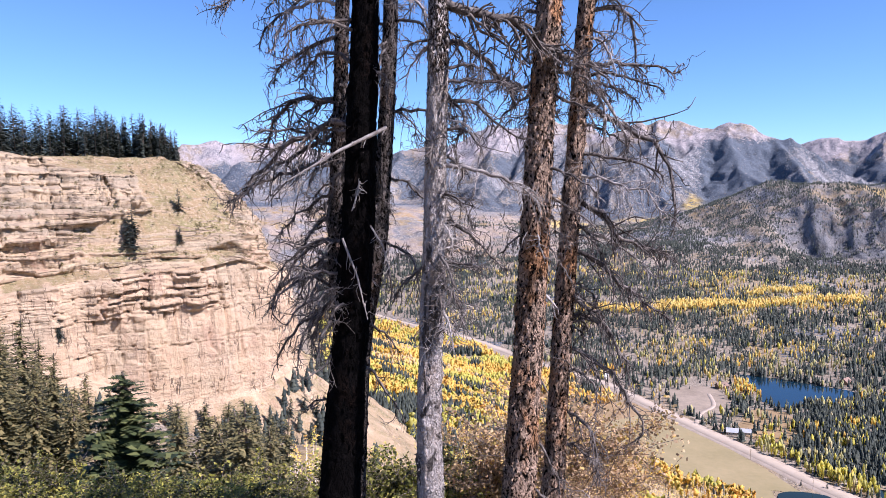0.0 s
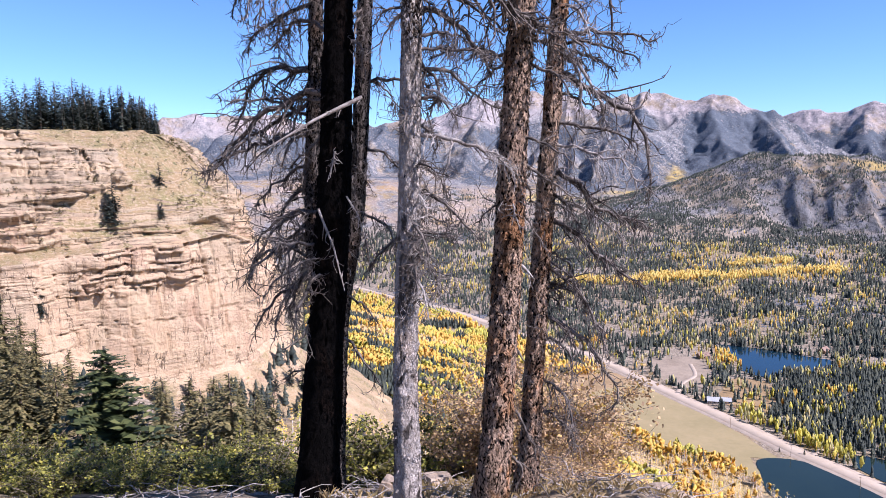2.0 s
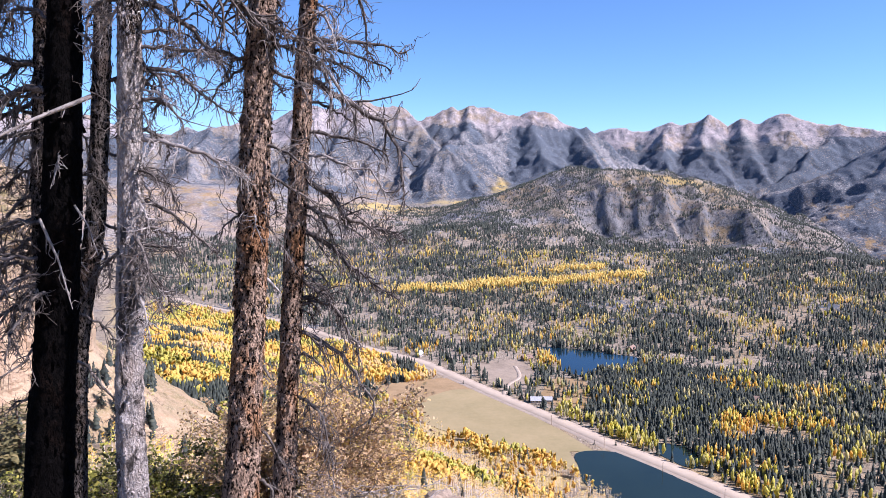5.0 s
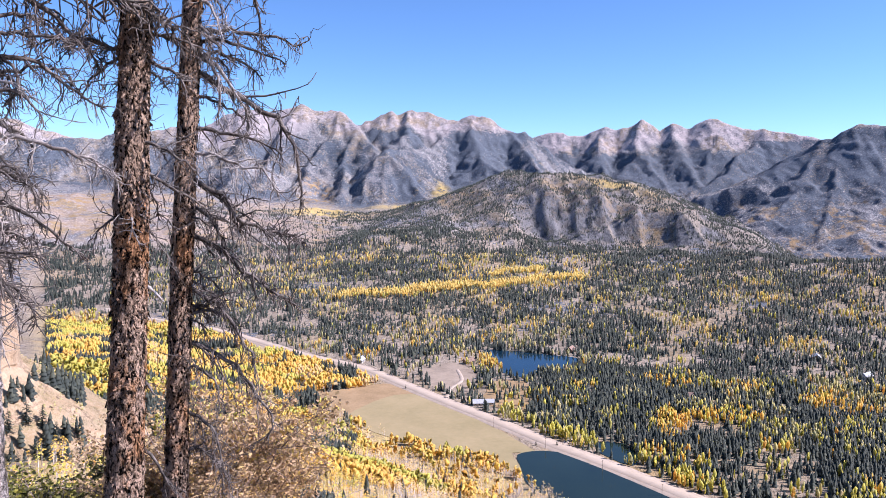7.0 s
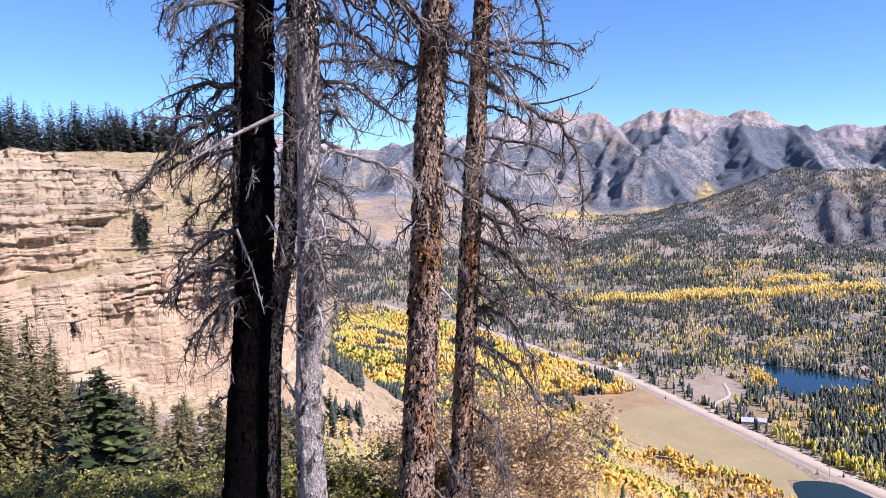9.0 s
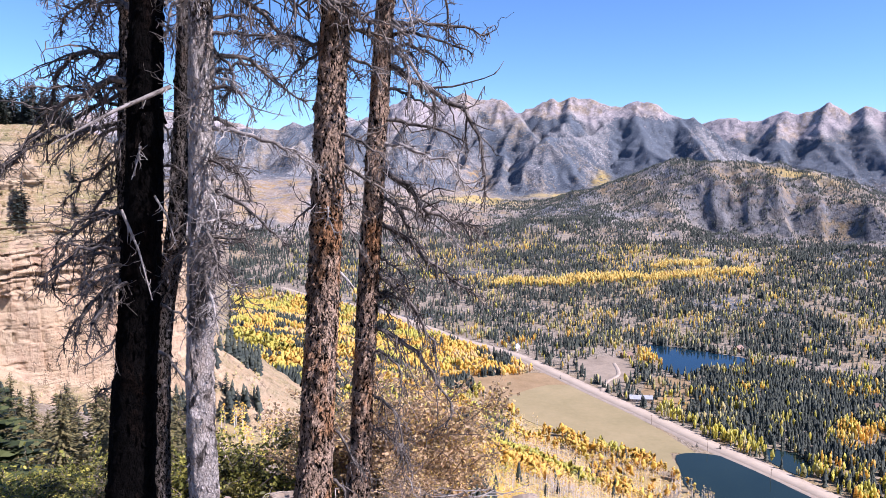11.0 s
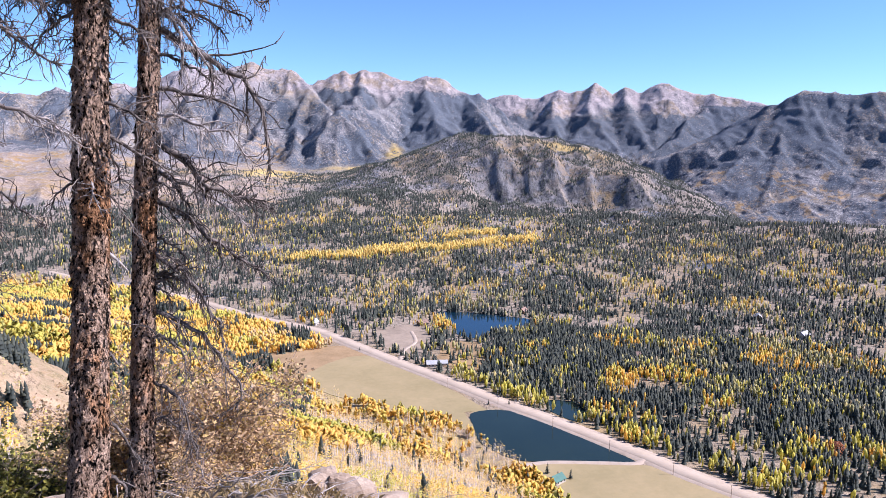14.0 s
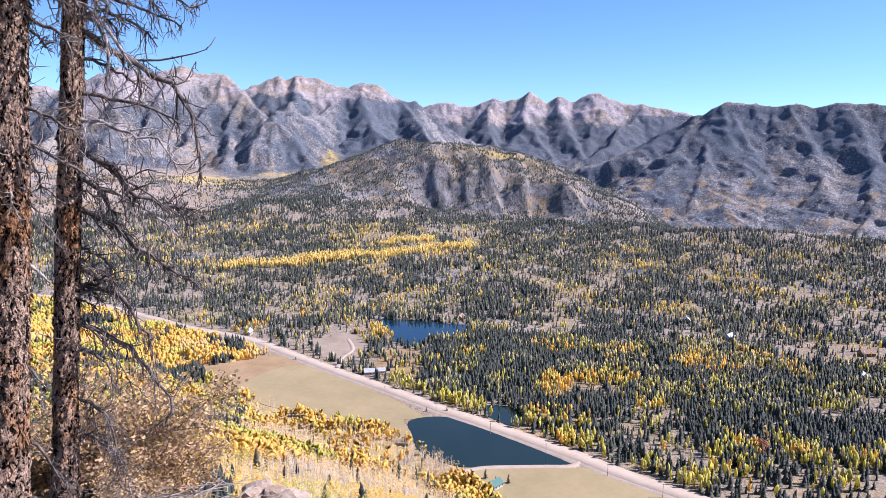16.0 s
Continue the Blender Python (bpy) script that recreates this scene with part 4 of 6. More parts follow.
def crown_shape(rng, sides, rings, low, wide):
    """The crown of a far aspen: an uneven column of foliage, one unit high."""
    v, f = [(0.02 * rng.randn(), 0.02 * rng.randn(), low)], []
    for k in range(rings):
        h = low + (1 - low) * (k + 0.7) / (rings + 0.6)
        a0 = rng.rand() * 6
        for j in range(sides):
            q = wide * math.sin(math.pi * (0.22 + 0.62 * (k + 0.5) / rings)) * (0.6 + 0.75 * rng.rand())
            a = a0 + 2 * math.pi * (j + 0.35 * rng.randn()) / sides
            v.append((q * math.cos(a), q * math.sin(a), h + 0.09 * rng.randn()))
    v.append((0.03 * rng.randn(), 0.03 * rng.randn(), 1.0))
    top = len(v) - 1
    for j in range(sides):
        j2 = (j + 1) % sides
        f.append((0, 1 + j2, 1 + j))
        for k in range(rings - 1):
            a, b = 1 + k * sides, 1 + (k + 1) * sides
            f += [(a + j, a + j2, b + j2), (a + j, b + j2, b + j)]
        f.append((1 + (rings - 1) * sides + j, 1 + (rings - 1) * sides + j2, top))
    return np.array(v), np.array(f)


def stem_shape(rng, top, rad, forks):
    """Slim pale stems, one unit high."""
    v, f = [], []
    for k in range(1 + forks):
        z0 = 0 if k == 0 else 0.35 + 0.4 * rng.rand()
        z1 = top if k == 0 else min(1.0, z0 + 0.25)
        d = 0.02 * rng.randn(2) if k == 0 else 0.07 * rng.randn(2)
        r = rad * (1 if k == 0 else 0.5)
        n0 = len(v)
        for j in range(3):
            a = 2.1 * j
            v.append((r * math.cos(a), r * math.sin(a), z0))
        v.append((d[0], d[1], z1))
        f += [(n0, n0 + 1, n0 + 3), (n0 + 1, n0 + 2, n0 + 3), (n0 + 2, n0, n0 + 3)]
    return np.array(v), np.array(f)


def plant(name, shapes, places, heights, widths, rng, material, label, category):
    """One mesh of many small trees, each a turned and scaled copy of one of the shapes."""
    pick = rng.randint(0, len(shapes), len(places))
    turn = rng.rand(len(places)) * 6.283
    vs, fs, n0 = [], [], 0
    for s, (v, f) in enumerate(shapes):
        sel = pick == s
        p, h, w, t = places[sel], heights[sel], widths[sel], turn[sel]
        c, sn = np.cos(t)[:, None], np.sin(t)[:, None]
        x = (v[None, :, 0] * c - v[None, :, 1] * sn) * (h * w)[:, None] + p[:, :1]
        y = (v[None, :, 0] * sn + v[None, :, 1] * c) * (h * w)[:, None] + p[:, 1:2]
        z = v[None, :, 2] * h[:, None] + p[:, 2:3]
        vs.append(np.stack([x, y, z], -1).reshape(-1, 3))
        fs.append((f[None] + (n0 + np.arange(len(p)) * len(v))[:, None, None]).reshape(-1, 3))
        n0 += len(p) * len(v)
    return single(name, mesh_from(name, np.concatenate(vs), np.concatenate(fs)), material, label, category, "stuff")


def polar_places(rng, n, az0, az1, r0, r1):
    az = np.radians(rng.uniform(az0, az1, n))
    r = np.sqrt(rng.uniform(r0 * r0, r1 * r1, n))
    return r * np.sin(az), r * np.cos(az)


def with_ground(x, y, sink=0.3):
    return np.stack([x, y, ground(x, y) - sink], -1)


def free_floor(x, y, margin=13.0):
    ok = road_gap(x, y) > margin
    for poly in (POND, LAKE, POOL, FIELD, PASTURE, CLEARING):
        ok &= ~inside(poly, x, y)
    return ok


def beyond_cliff(x, y):
    """True where the cliff's plateau and face do not lie."""
    az, r = np.degrees(np.arctan2(x, y)), np.hypot(x, y)
    return ~((az < -10.2) & (r > table(az, ((-62, 225), (-40, 222), (-27, 232), (-15, 255), (-11.6, 285)))))


def golden_band(x, y):
    """How far a place lies in the belts of yellow aspens."""
    az, r = np.degrees(np.arctan2(x, y)), np.hypot(x, y)
    mid = (fbm(x / 90, y / 90, 3, 137) - 0.5) * 110 + table(az, ((8, 1340), (12, 1370), (17.5, 1420), (22, 1440), (26, 1520), (29.5, 1590)))
    band = np.exp(-((r - mid) / 22) ** 2) * smooth(9, 12, az) * smooth(30.5, 29, az)
    band = np.maximum(band, np.exp(-((r - mid - 105) / 18) ** 2) * smooth(22, 23.2, az) * smooth(27.5, 26, az))
    spots = smooth(0.60, 0.68, fbm(x / 75, y / 75, 3, 131))
    far = smooth(0.62, 0.68, fbm(x / 210, y / 70, 3, 133)) * smooth(1300, 1600, r)
    return band, np.clip(spots + far, 0, 1)


def build_woods():
    rng = np.random.RandomState(8)
    fine = [conifer_shape(rng, 4, 4) for _ in range(6)]
    coarse = [conifer_shape(rng, 2, 3) for _ in range(5)]
    middle = [conifer_shape(rng, 3, 3) for _ in range(6)]
    puff = [crown_shape(rng, 4, 2, 0.1, 0.17) for _ in range(8)]
    crown = [crown_shape(rng, 5, 3, 0.1, 0.17) for _ in range(8)]
    finer = [crown_shape(rng, 4, 3, 0.2, 0.19) for _ in range(8)]
    thin = [aspen_shape(rng, 9, 0.10, 0.45, 0.033) for _ in range(6)]
    leafy = [aspen_shape(rng, 24, 0.11, 0.38, 0.034) for _ in range(6)]
    stems = [stem_shape(rng, 0.98, 0.022, 1) for _ in range(5)]
    # spruces of the valley floor
    x, y = polar_places(rng, 84000, -13, 62, 400, 1950)
    x2, y2 = polar_places(rng, 9000, 24, 62, 430, 1000)
    x, y = np.concatenate([x, x2]), np.concatenate([y, y2])
    r, az = np.hypot(x, y), np.degrees(np.arctan2(x, y))
    rx = np.interp(-y, [-p[1] for p in ROAD], [p[0] for p in ROAD])
    east = x > rx
    band, spots = golden_band(x, y)
    dens = smooth(0.30, 0.50, fbm(x / 55, y / 55, 4, 121))
    gaps = smooth(0.64, 0.56, fbm(x / 34, y / 34, 3, 123))
    dens = dens * (0.4 + 0.6 * gaps) * 0.95 + 0.10
    dens = np.where((r > 900) & (az < 12), dens * 0.75, dens)
    dens = dens * (1 - 0.93 * band) * (1 - 0.55 * spots)
    dens = np.where(inside(YARD, x, y), 0.10, dens)
    dens = np.where(inside(BROWN, x, y), 0.0, dens)
    ok = (r > table(az, ASPEN_EDGE)) & free_floor(x, y) & beyond_cliff(x, y) & (east | (r > 1150)) & (rng.rand(len(x)) < dens)
    ok &= ~((road_gap(x, y) < 34) & (rng.rand(len(x)) < 0.7))
    x, y, r = x[ok], y[ok], r[ok]
    p = with_ground(x, y)
    h = rng.uniform(6.0, 13.5, len(x)) * (0.75 + 0.5 * fbm(x / 60, y / 60, 2, 127))
    for sel, shp in ((r < 900, fine), (r >= 900, middle)):
        plant("spruce_forest", shp, p[sel], h[sel], rng.uniform(0.85, 1.35, int(sel.sum())), rng, MAT_SPRUCE, "dense dark green spruce forest on the valley floor", "forest")
    # spruces of the bench and lower mountain sides
    x, y = polar_places(rng, 62000, -2, 48, 1880, 2650)
    z = ground(x, y)
    dens = (0.30 + 0.70 * smooth(0.42, 0.52, fbm(x / 36, y / 36, 4, 141))) * (1 - 0.75 * smooth(14, 9, np.degrees(np.arctan2(x, y))))
    lie = np.hypot(ground(x + 8, y) - z, ground(x, y + 8) - z) / 8
    ok = rng.rand(len(x)) < dens * (0.32 + 0.68 * smooth(1.0, 0.65, lie))
    x, y, z = x[ok], y[ok], z[ok]
    plant("spruce_forest", coarse, np.stack([x, y, z - 0.5], -1), rng.uniform(3.5, 8.5, len(x)), rng.uniform(1.0, 1.7, len(x)), rng, MAT_SPRUCE, "dark spruce forest scattered over the rocky mountain bench", "forest")
    # aspens among the spruces of the valley
    x, y = polar_places(rng, 66000, -6, 62, 420, 2300)
    r, az = np.hypot(x, y), np.degrees(np.arctan2(x, y))
    bx, by = polar_places(rng, 22000, 8, 31, 1290, 1720)
    nx, ny = polar_places(rng, 13000, 22, 62, 420, 1000)
    x, y = np.concatenate([x, nx]), np.concatenate([y, ny])
    keep = golden_band(bx, by)[0] > 0.35
    x, y = np.concatenate([x, bx[keep]]), np.concatenate([y, by[keep]])
    r, az = np.hypot(x, y), np.degrees(np.arctan2(x, y))
    rx = np.interp(-y, [-q[1] for q in ROAD], [q[0] for q in ROAD])
    band, spots = golden_band(x, y)
    near = smooth(0.52, 0.59, fbm(x / 34, y / 34, 3, 129)) * (0.26 + 0.60 * smooth(1150, 750, r)) * (0.75 + 0.25 * smooth(70, 25, road_gap(x, y)))
    dens = np.clip(band * 3 + spots * 0.5 + near + 0.03, 0, 1) * np.maximum(smooth(1950, 1600, r), band > 0.3)
    dens = dens * np.where(inside(YARD, x, y), 0.25, 1.0)
    ok = (r > table(az, FOOT)) & free_floor(x, y) & ((x > rx) | (r > 1150)) & (rng.rand(len(x)) < dens)
    x, y = x[ok], y[ok]
    band, spots = golden_band(x, y)
    tone = fbm(x / 60, y / 60, 3, 135) + 0.12 * rng.randn(len(x))
    gold = (band > 0.3) | (spots > 0.5) & (tone > 0.5) | (tone > 0.72)
    lime = ~gold & (tone + 0.10 * smooth(900, 600, np.hypot(x, y)) > 0.48)
    pale = ~gold & ~lime
    ochre = gold & (np.hypot(x, y) > 1100)
    gold = gold & ~ochre
    for sel, mat, what in ((gold, MAT_GOLD, "golden yellow autumn aspens among dark spruces"), (ochre, MAT_OCHRE, "ochre yellow autumn aspens in belts among dark spruces"), (lime, MAT_LIME, "yellow-green autumn aspens among dark spruces"), (pale, MAT_PALE, "faded olive and tan aspens among dark spruces")):
        p = with_ground(x[sel], y[sel])
        h = rng.uniform(6.5, 13.5, len(p)) * (1.05 if mat is MAT_OCHRE else 1.0)
        for s2, shp in ((np.hypot(p[:, 0], p[:, 1]) < 800, crown), (np.hypot(p[:, 0], p[:, 1]) >= 800, puff)):
            if s2.any():
                plant("aspen_grove", shp, p[s2], h[s2], rng.uniform(0.5, 0.95, int(s2.sum())), rng, mat, what, "aspens")
    # the aspen slope under the viewpoint
    x, y = polar_places(rng, 27000, -13.5, 63, 190, 1500)
    x2, y2 = polar_places(rng, 13000, 4, 63, 240, 640)
    x3, y3 = polar_places(rng, 20000, -12.5, 13, 330, 1350)
    x, y = np.concatenate([x, x2, x3]), np.concatenate([y, y2, y3])
    r, az = np.hypot(x, y), np.degrees(np.arctan2(x, y))
    foot = table(az, ASPEN_EDGE)
    kind = fbm(x / 70, y / 70, 3, 151)
    fir = fbm(x / 48, y / 48, 3, 155)
    on = (r < foot * 1.02) & beyond_cliff(x, y) & (road_gap(x, y) > 16) & ~inside(FIELD, x, y) & ~inside(PASTURE, x, y) & ~inside(POND, x, y) & ~inside(BROWN, x, y)
    bald = smooth(-11.5, -14.5, az) + smooth(0.64, 0.70, fbm(x / 40, y / 40, 3, 157)) * smooth(14, 4, az)
    on &= rng.rand(len(x)) > np.clip(bald, 0, 0.97)
    firs = on & (fir > 0.665 - 0.06 * smooth(4, -7, az) * smooth(600, 400, r)) & (az < 12) | on & (rng.rand(len(x)) < 0.012)
    p = with_ground(x[firs], y[firs])
    ragged_fir = [conifer_shape(rng, 10, 8) for _ in range(5)]
    near_by = np.hypot(p[:, 0], p[:, 1]) < 420
    for sel, shp in ((near_by, ragged_fir), (~near_by, fine)):
        plant("spruce_forest", shp, p[sel], rng.uniform(7, 15, int(sel.sum())), rng.uniform(0.8, 1.2, int(sel.sum())), rng, MAT_SPRUCE, "dark spruces standing among yellow aspens on the slope", "forest")
    on &= ~firs & (rng.rand(len(x)) < 0.93)
    x, y, az, kind, r = x[on], y[on], az[on], kind[on], r[on]
    p = with_ground(x, y)
    h = rng.uniform(6.5, 11.5, len(x)) * np.clip(0.5 + r / 160, 0.55, 1)
    bare = (kind + 0.20 * smooth(10, 24, az) * smooth(760, 500, r) + 0.06 * rng.randn(len(x))) > 0.635
    green = ~bare & (fbm(x / 55, y / 55, 3, 159) + 0.10 * smooth(9, 0, az) + 0.05 * rng.randn(len(x)) > 0.60)
    gold = ~bare & ~green
    close = (r < 620) | bare & (r < 800)
    plant("aspen_grove", stems, p[close], h[close], np.ones(int(close.sum())), rng, MAT_ASPEN_TRUNK, "slim pale grey aspen stems on the steep slope", "aspens")
    for sel, shp, mat, what in ((bare, thin, MAT_BARE, "nearly bare aspens with thin orange-brown leaves"), (green, leafy, MAT_LIME, "yellow-green aspens on the steep slope"), (gold, leafy, MAT_GOLD, "golden orange autumn aspens on the steep slope")):
        for s2, sh2 in ((sel & (r < (800 if mat is MAT_BARE else 430)), shp), (sel & (r >= 430) & (r < 800) & (mat is not MAT_BARE), finer), (sel & (r >= 800), puff)):
            if not s2.any():
                continue
            plant("aspen_grove", sh2, p[s2], h[s2] * 1.03, rng.uniform(0.9, 1.4, int(s2.sum())) * np.where(r[s2] < 430, 1.0, 1.15), rng, mat, what, "aspens")


build_woods()


# ---- single conifers on and below the cliff ----
def spruce_meshes(seed, height, boughs, wide, tips, droop=0.25, bare=0.0, slim=0.34):
    """Trunk and crown of one spruce: whorls of drooping boughs with rows of needle sprays."""
    rng = random.Random(seed)
    trunk, crown = Shape(), Shape()
    sway = [Vector((rng.gauss(0, 0.01) * height * i / 6, rng.gauss(0, 0.01) * height * i / 6, height * i / 6)) for i in range(7)]
    trunk.tube(sway, [height * 0.016 * (1 - i / 6.6) + 0.01 for i in range(7)], 6)
    for b in range(boughs):
        t = (b + rng.random()) / boughs
        h = height * (0.07 + 0.92 * t ** 0.93)
        if rng.random() < bare:
            continue
        L = height * wide * (1 - h / height) ** 0.75 * rng.uniform(0.6, 1.15) + 0.02 * height
        az = rng.random() * 6.283
        out = Vector((math.cos(az), math.sin(az), 0))
        side = Vector((-out.y, out.x, 0))
        rise = 0.25 - droop * 2.2 * (1 - t)
        for k in range(tips):
            s = (k + 0.6) / tips
            c = out * (L * s) + Vector((0, 0, h + L * (rise * s - droop * s * s * 0.6)))
            wid = L * slim * (1 - s * 0.6) * rng.uniform(0.7, 1.2)
            u = (out + side * rng.uniform(-0.5, 0.5) + Vector((0, 0, rng.uniform(-0.5, 0.15)))) * (L / tips * 0.85)
            w = (side + Vector((0, 0, rng.uniform(-0.55, 0.2)))) * wid
            n0 = len(crown.v)
            crown.v += [c - u * 0.6, c - w + u * rng.uniform(-0.2, 0.6) - Vector((0, 0, wid * 0.35)), c + u * 1.2, c + w + u * rng.uniform(-0.2, 0.6) - Vector((0, 0, wid * 0.35))]
            crown.f += [(n0, n0 + 1, n0 + 2, n0 + 3)]
    return trunk.mesh("trunk", True), crown.mesh("crown")


MAT_TRUNK = make_plain("spruce_trunk", (0.10, 0.075, 0.055), (0.20, 0.16, 0.13), 3.0)


def spruce(meshes, at, material, label, group):
    ob = thing("spruce_tree", at, label, "tree", group)
    part("trunk", meshes[0], MAT_TRUNK, ob)
    part("crown", meshes[1], material, ob)
    return ob


def build_cliff_trees():
    rng = random.Random(21)
    px, py, nx, ny, az, rim, wall, base, past = CLIFF[:9]
    kinds = [spruce_meshes(100 + i, 16.0, 100, 0.18, 3, 0.42, 0.03) for i in range(5)]
    models = [spruce(k, (0, 0, -900), MAT_SPRUCE, "tall dark spruce on the edge of the cliff top", "spruces on the cliff top") for k in kinds]
    ids = [i for i in range(len(px)) if -40 < az[i] < -12.0]

    def put(x, y, z, s):
        k = rng.randrange(5)
        m = pose(x, y, z, rng.uniform(-2, 2), rng.uniform(-2, 2), rng.uniform(0, 360))
        ob = copy_thing(models[k], m)
        w = s * rng.uniform(0.9, 1.2)
        ob.scale = (w, w, s)
        return ob

    placed, singles, behind = 0, 0, []
    while placed < 420:
        i = rng.choice(ids)
        back = 57 + 80 * rng.random() ** 1.3
        x, y = px[i] - nx[i] * back, py[i] - ny[i] * back
        a0 = math.degrees(math.atan2(x, y))
        if a0 > -18.4 or rng.random() < 0.5 * smooth(-22, -19, a0):
            continue
        placed += 1
        t = ((back - 52) / 260) ** (1 / 1.6)
        tall = table(a0, ((-33, 1.45), (-25, 1.3), (-21.5, 1.05), (-19, 0.6)))
        size = float(tall) * rng.uniform(0.6, 1.2)
        if back < 72 and singles < 120:
            singles += 1
            put(x, y, rim[i] + 5 * t - 1.5, size)
        else:
            behind.append((x, y, rim[i] + 5 * t - 1.5, 16 * size))
    shapes = []
    for i in range(4):
        me = spruce_meshes(130 + i, 1.0, 62, 0.17, 3, 0.42, 0.02)[1]
        v, f = np.empty(len(me.vertices) * 3, np.float32), np.empty(len(me.loops), np.int32)
        me.vertices.foreach_get("co", v)
        me.loops.foreach_get("vertex_index", f)
        f = f.reshape(-1, 4)
        shapes.append((v.reshape(-1, 3).astype(float), np.concatenate([f[:, :3], f[:, [0, 2, 3]]])))
    behind = np.array(behind)
    rnd = np.random.RandomState(54)
    plant("spruce_forest", shapes, behind[:, :3], behind[:, 3], rnd.uniform(0.85, 1.15, len(behind)), rnd, MAT_SPRUCE, "dark spruce forest on the plateau behind the cliff's edge", "forest")
    for k, m in enumerate(models):
        i = ids[int(len(ids) * (0.1 + 0.18 * k))]
        back = 70
        m.location = (px[i] - nx[i] * back, py[i] - ny[i] * back, rim[i] + 1)
    # lone trees on the ledges and scree: azimuth, elevation of the foot, distance, scale
    for a0, el, s, what in ((-23.6, -4.0, 1.15, "dark spruce on a grassy cliff ledge"), (-23.9, -3.9, 0.8, "dark spruce on a grassy cliff ledge"), (-20.4, -1.3, 0.62, "dark spruce on a grassy cliff slope"), (-20.4, -3.7, 0.5, "small dark spruce on a grassy cliff slope"),
                            (-28.6, -10.2, 0.55, "dark spruce on a ledge low in the cliff"), (-32, 2.2, 0.3, "young spruce on the cliff's rim"), (-30.4, 2.3, 0.26, "young spruce on the cliff's rim"), (-29.2, 2.2, 0.28, "young spruce on the cliff's rim"),
                            (-19.0, -17.2, 0.7, "dark spruce at the foot of the cliff"), (-21.5, -17.0, 0.75, "dark spruce at the foot of the cliff"), (-15.2, -17.4, 0.6, "dark spruce on the scree"), (-14.2, -17.6, 0.6, "dark spruce on the scree"),
                            (-12.8, -17.0, 0.55, "dark spruce on the scree"), (-11.6, -16.6, 0.6, "dark spruce on the scree"), (-17.0, -18.5, 0.7, "dark spruce on the scree"), (-13.4, -18.8, 0.7, "dark spruce on the scree"), (-10.9, -19.2, 0.6, "dark spruce on the scree"), (-12.2, -20.2, 0.7, "dark spruce on the scree"), (-15.8, -20.5, 0.8, "dark spruce on the scree"), (-9.8, -18.0, 0.5, "dark spruce on the scree"), (-10.4, -17.2, 0.55, "dark spruce on the scree"), (-9.2, -19.6, 0.6, "dark spruce on the scree")):
        x, y, z = cliff_spot(a0, el)
        ob = put(x, y, z - 0.5, s)
        ob.scale = (s * 1.45, s * 1.45, s)
        tagged(ob, what, "tree", "lone spruces on the cliff")

    # dark spruces and yellow bushes over the scree below the face
    rnd = np.random.RandomState(55)
    apron = CLIFF[9][len(px) * 3:len(px) * 27]
    apron = apron[rnd.rand(len(apron)) < 0.5]
    az_s = np.degrees(np.arctan2(apron[:, 0], apron[:, 1]))
    apron = apron[(az_s > -34) & (az_s < -8)]
    cover = fbm(apron[:, 0] / 14, apron[:, 1] / 14 + apron[:, 2] / 9, 3, 161)
    firs = apron[(cover > 0.52) & (rnd.rand(len(apron)) < 0.22)]
    bushes = apron[(cover < 0.47) & (rnd.rand(len(apron)) < 0.12)]
    fine = [conifer_shape(rnd, 5, 6) for _ in range(5)]
    puff = [aspen_shape(rnd, 14, 0.26, 0.1, 0.10) for _ in range(5)]
    plant("spruce_forest", fine, firs - (0, 0, 0.5), rnd.uniform(4, 11, len(firs)), rnd.uniform(0.9, 1.3, len(firs)), rnd, MAT_SPRUCE, "dark spruces on the scree below the cliff", "forest")
    top = CLIFF[9][len(px) * 150:len(px) * 262]
    az_t = np.degrees(np.arctan2(top[:, 0], top[:, 1]))
    spot = fbm(top[:, 0] / 10, top[:, 1] / 10 + top[:, 2] / 10, 3, 163)
    keep = top[(az_t > -40) & (az_t < -11) & (rnd.rand(len(top)) < 0.015 + 0.09 * (spot > 0.62))]
    plant("cliff_bushes", puff, keep - (0, 0, 0.2), rnd.uniform(0.5, 1.7, len(keep)), rnd.uniform(1.2, 2.4, len(keep)), rnd, MAT_SCRUB, "low olive and brown scrub on the cliff's ledges", "bushes")
    plant("scree_bushes", puff, bushes - (0, 0, 0.3), rnd.uniform(1.2, 4.0, len(bushes)), rnd.uniform(1.0, 1.8, len(bushes)), rnd, MAT_PALE, "olive and tan bushes on the scree below the cliff", "bushes")


build_cliff_trees()


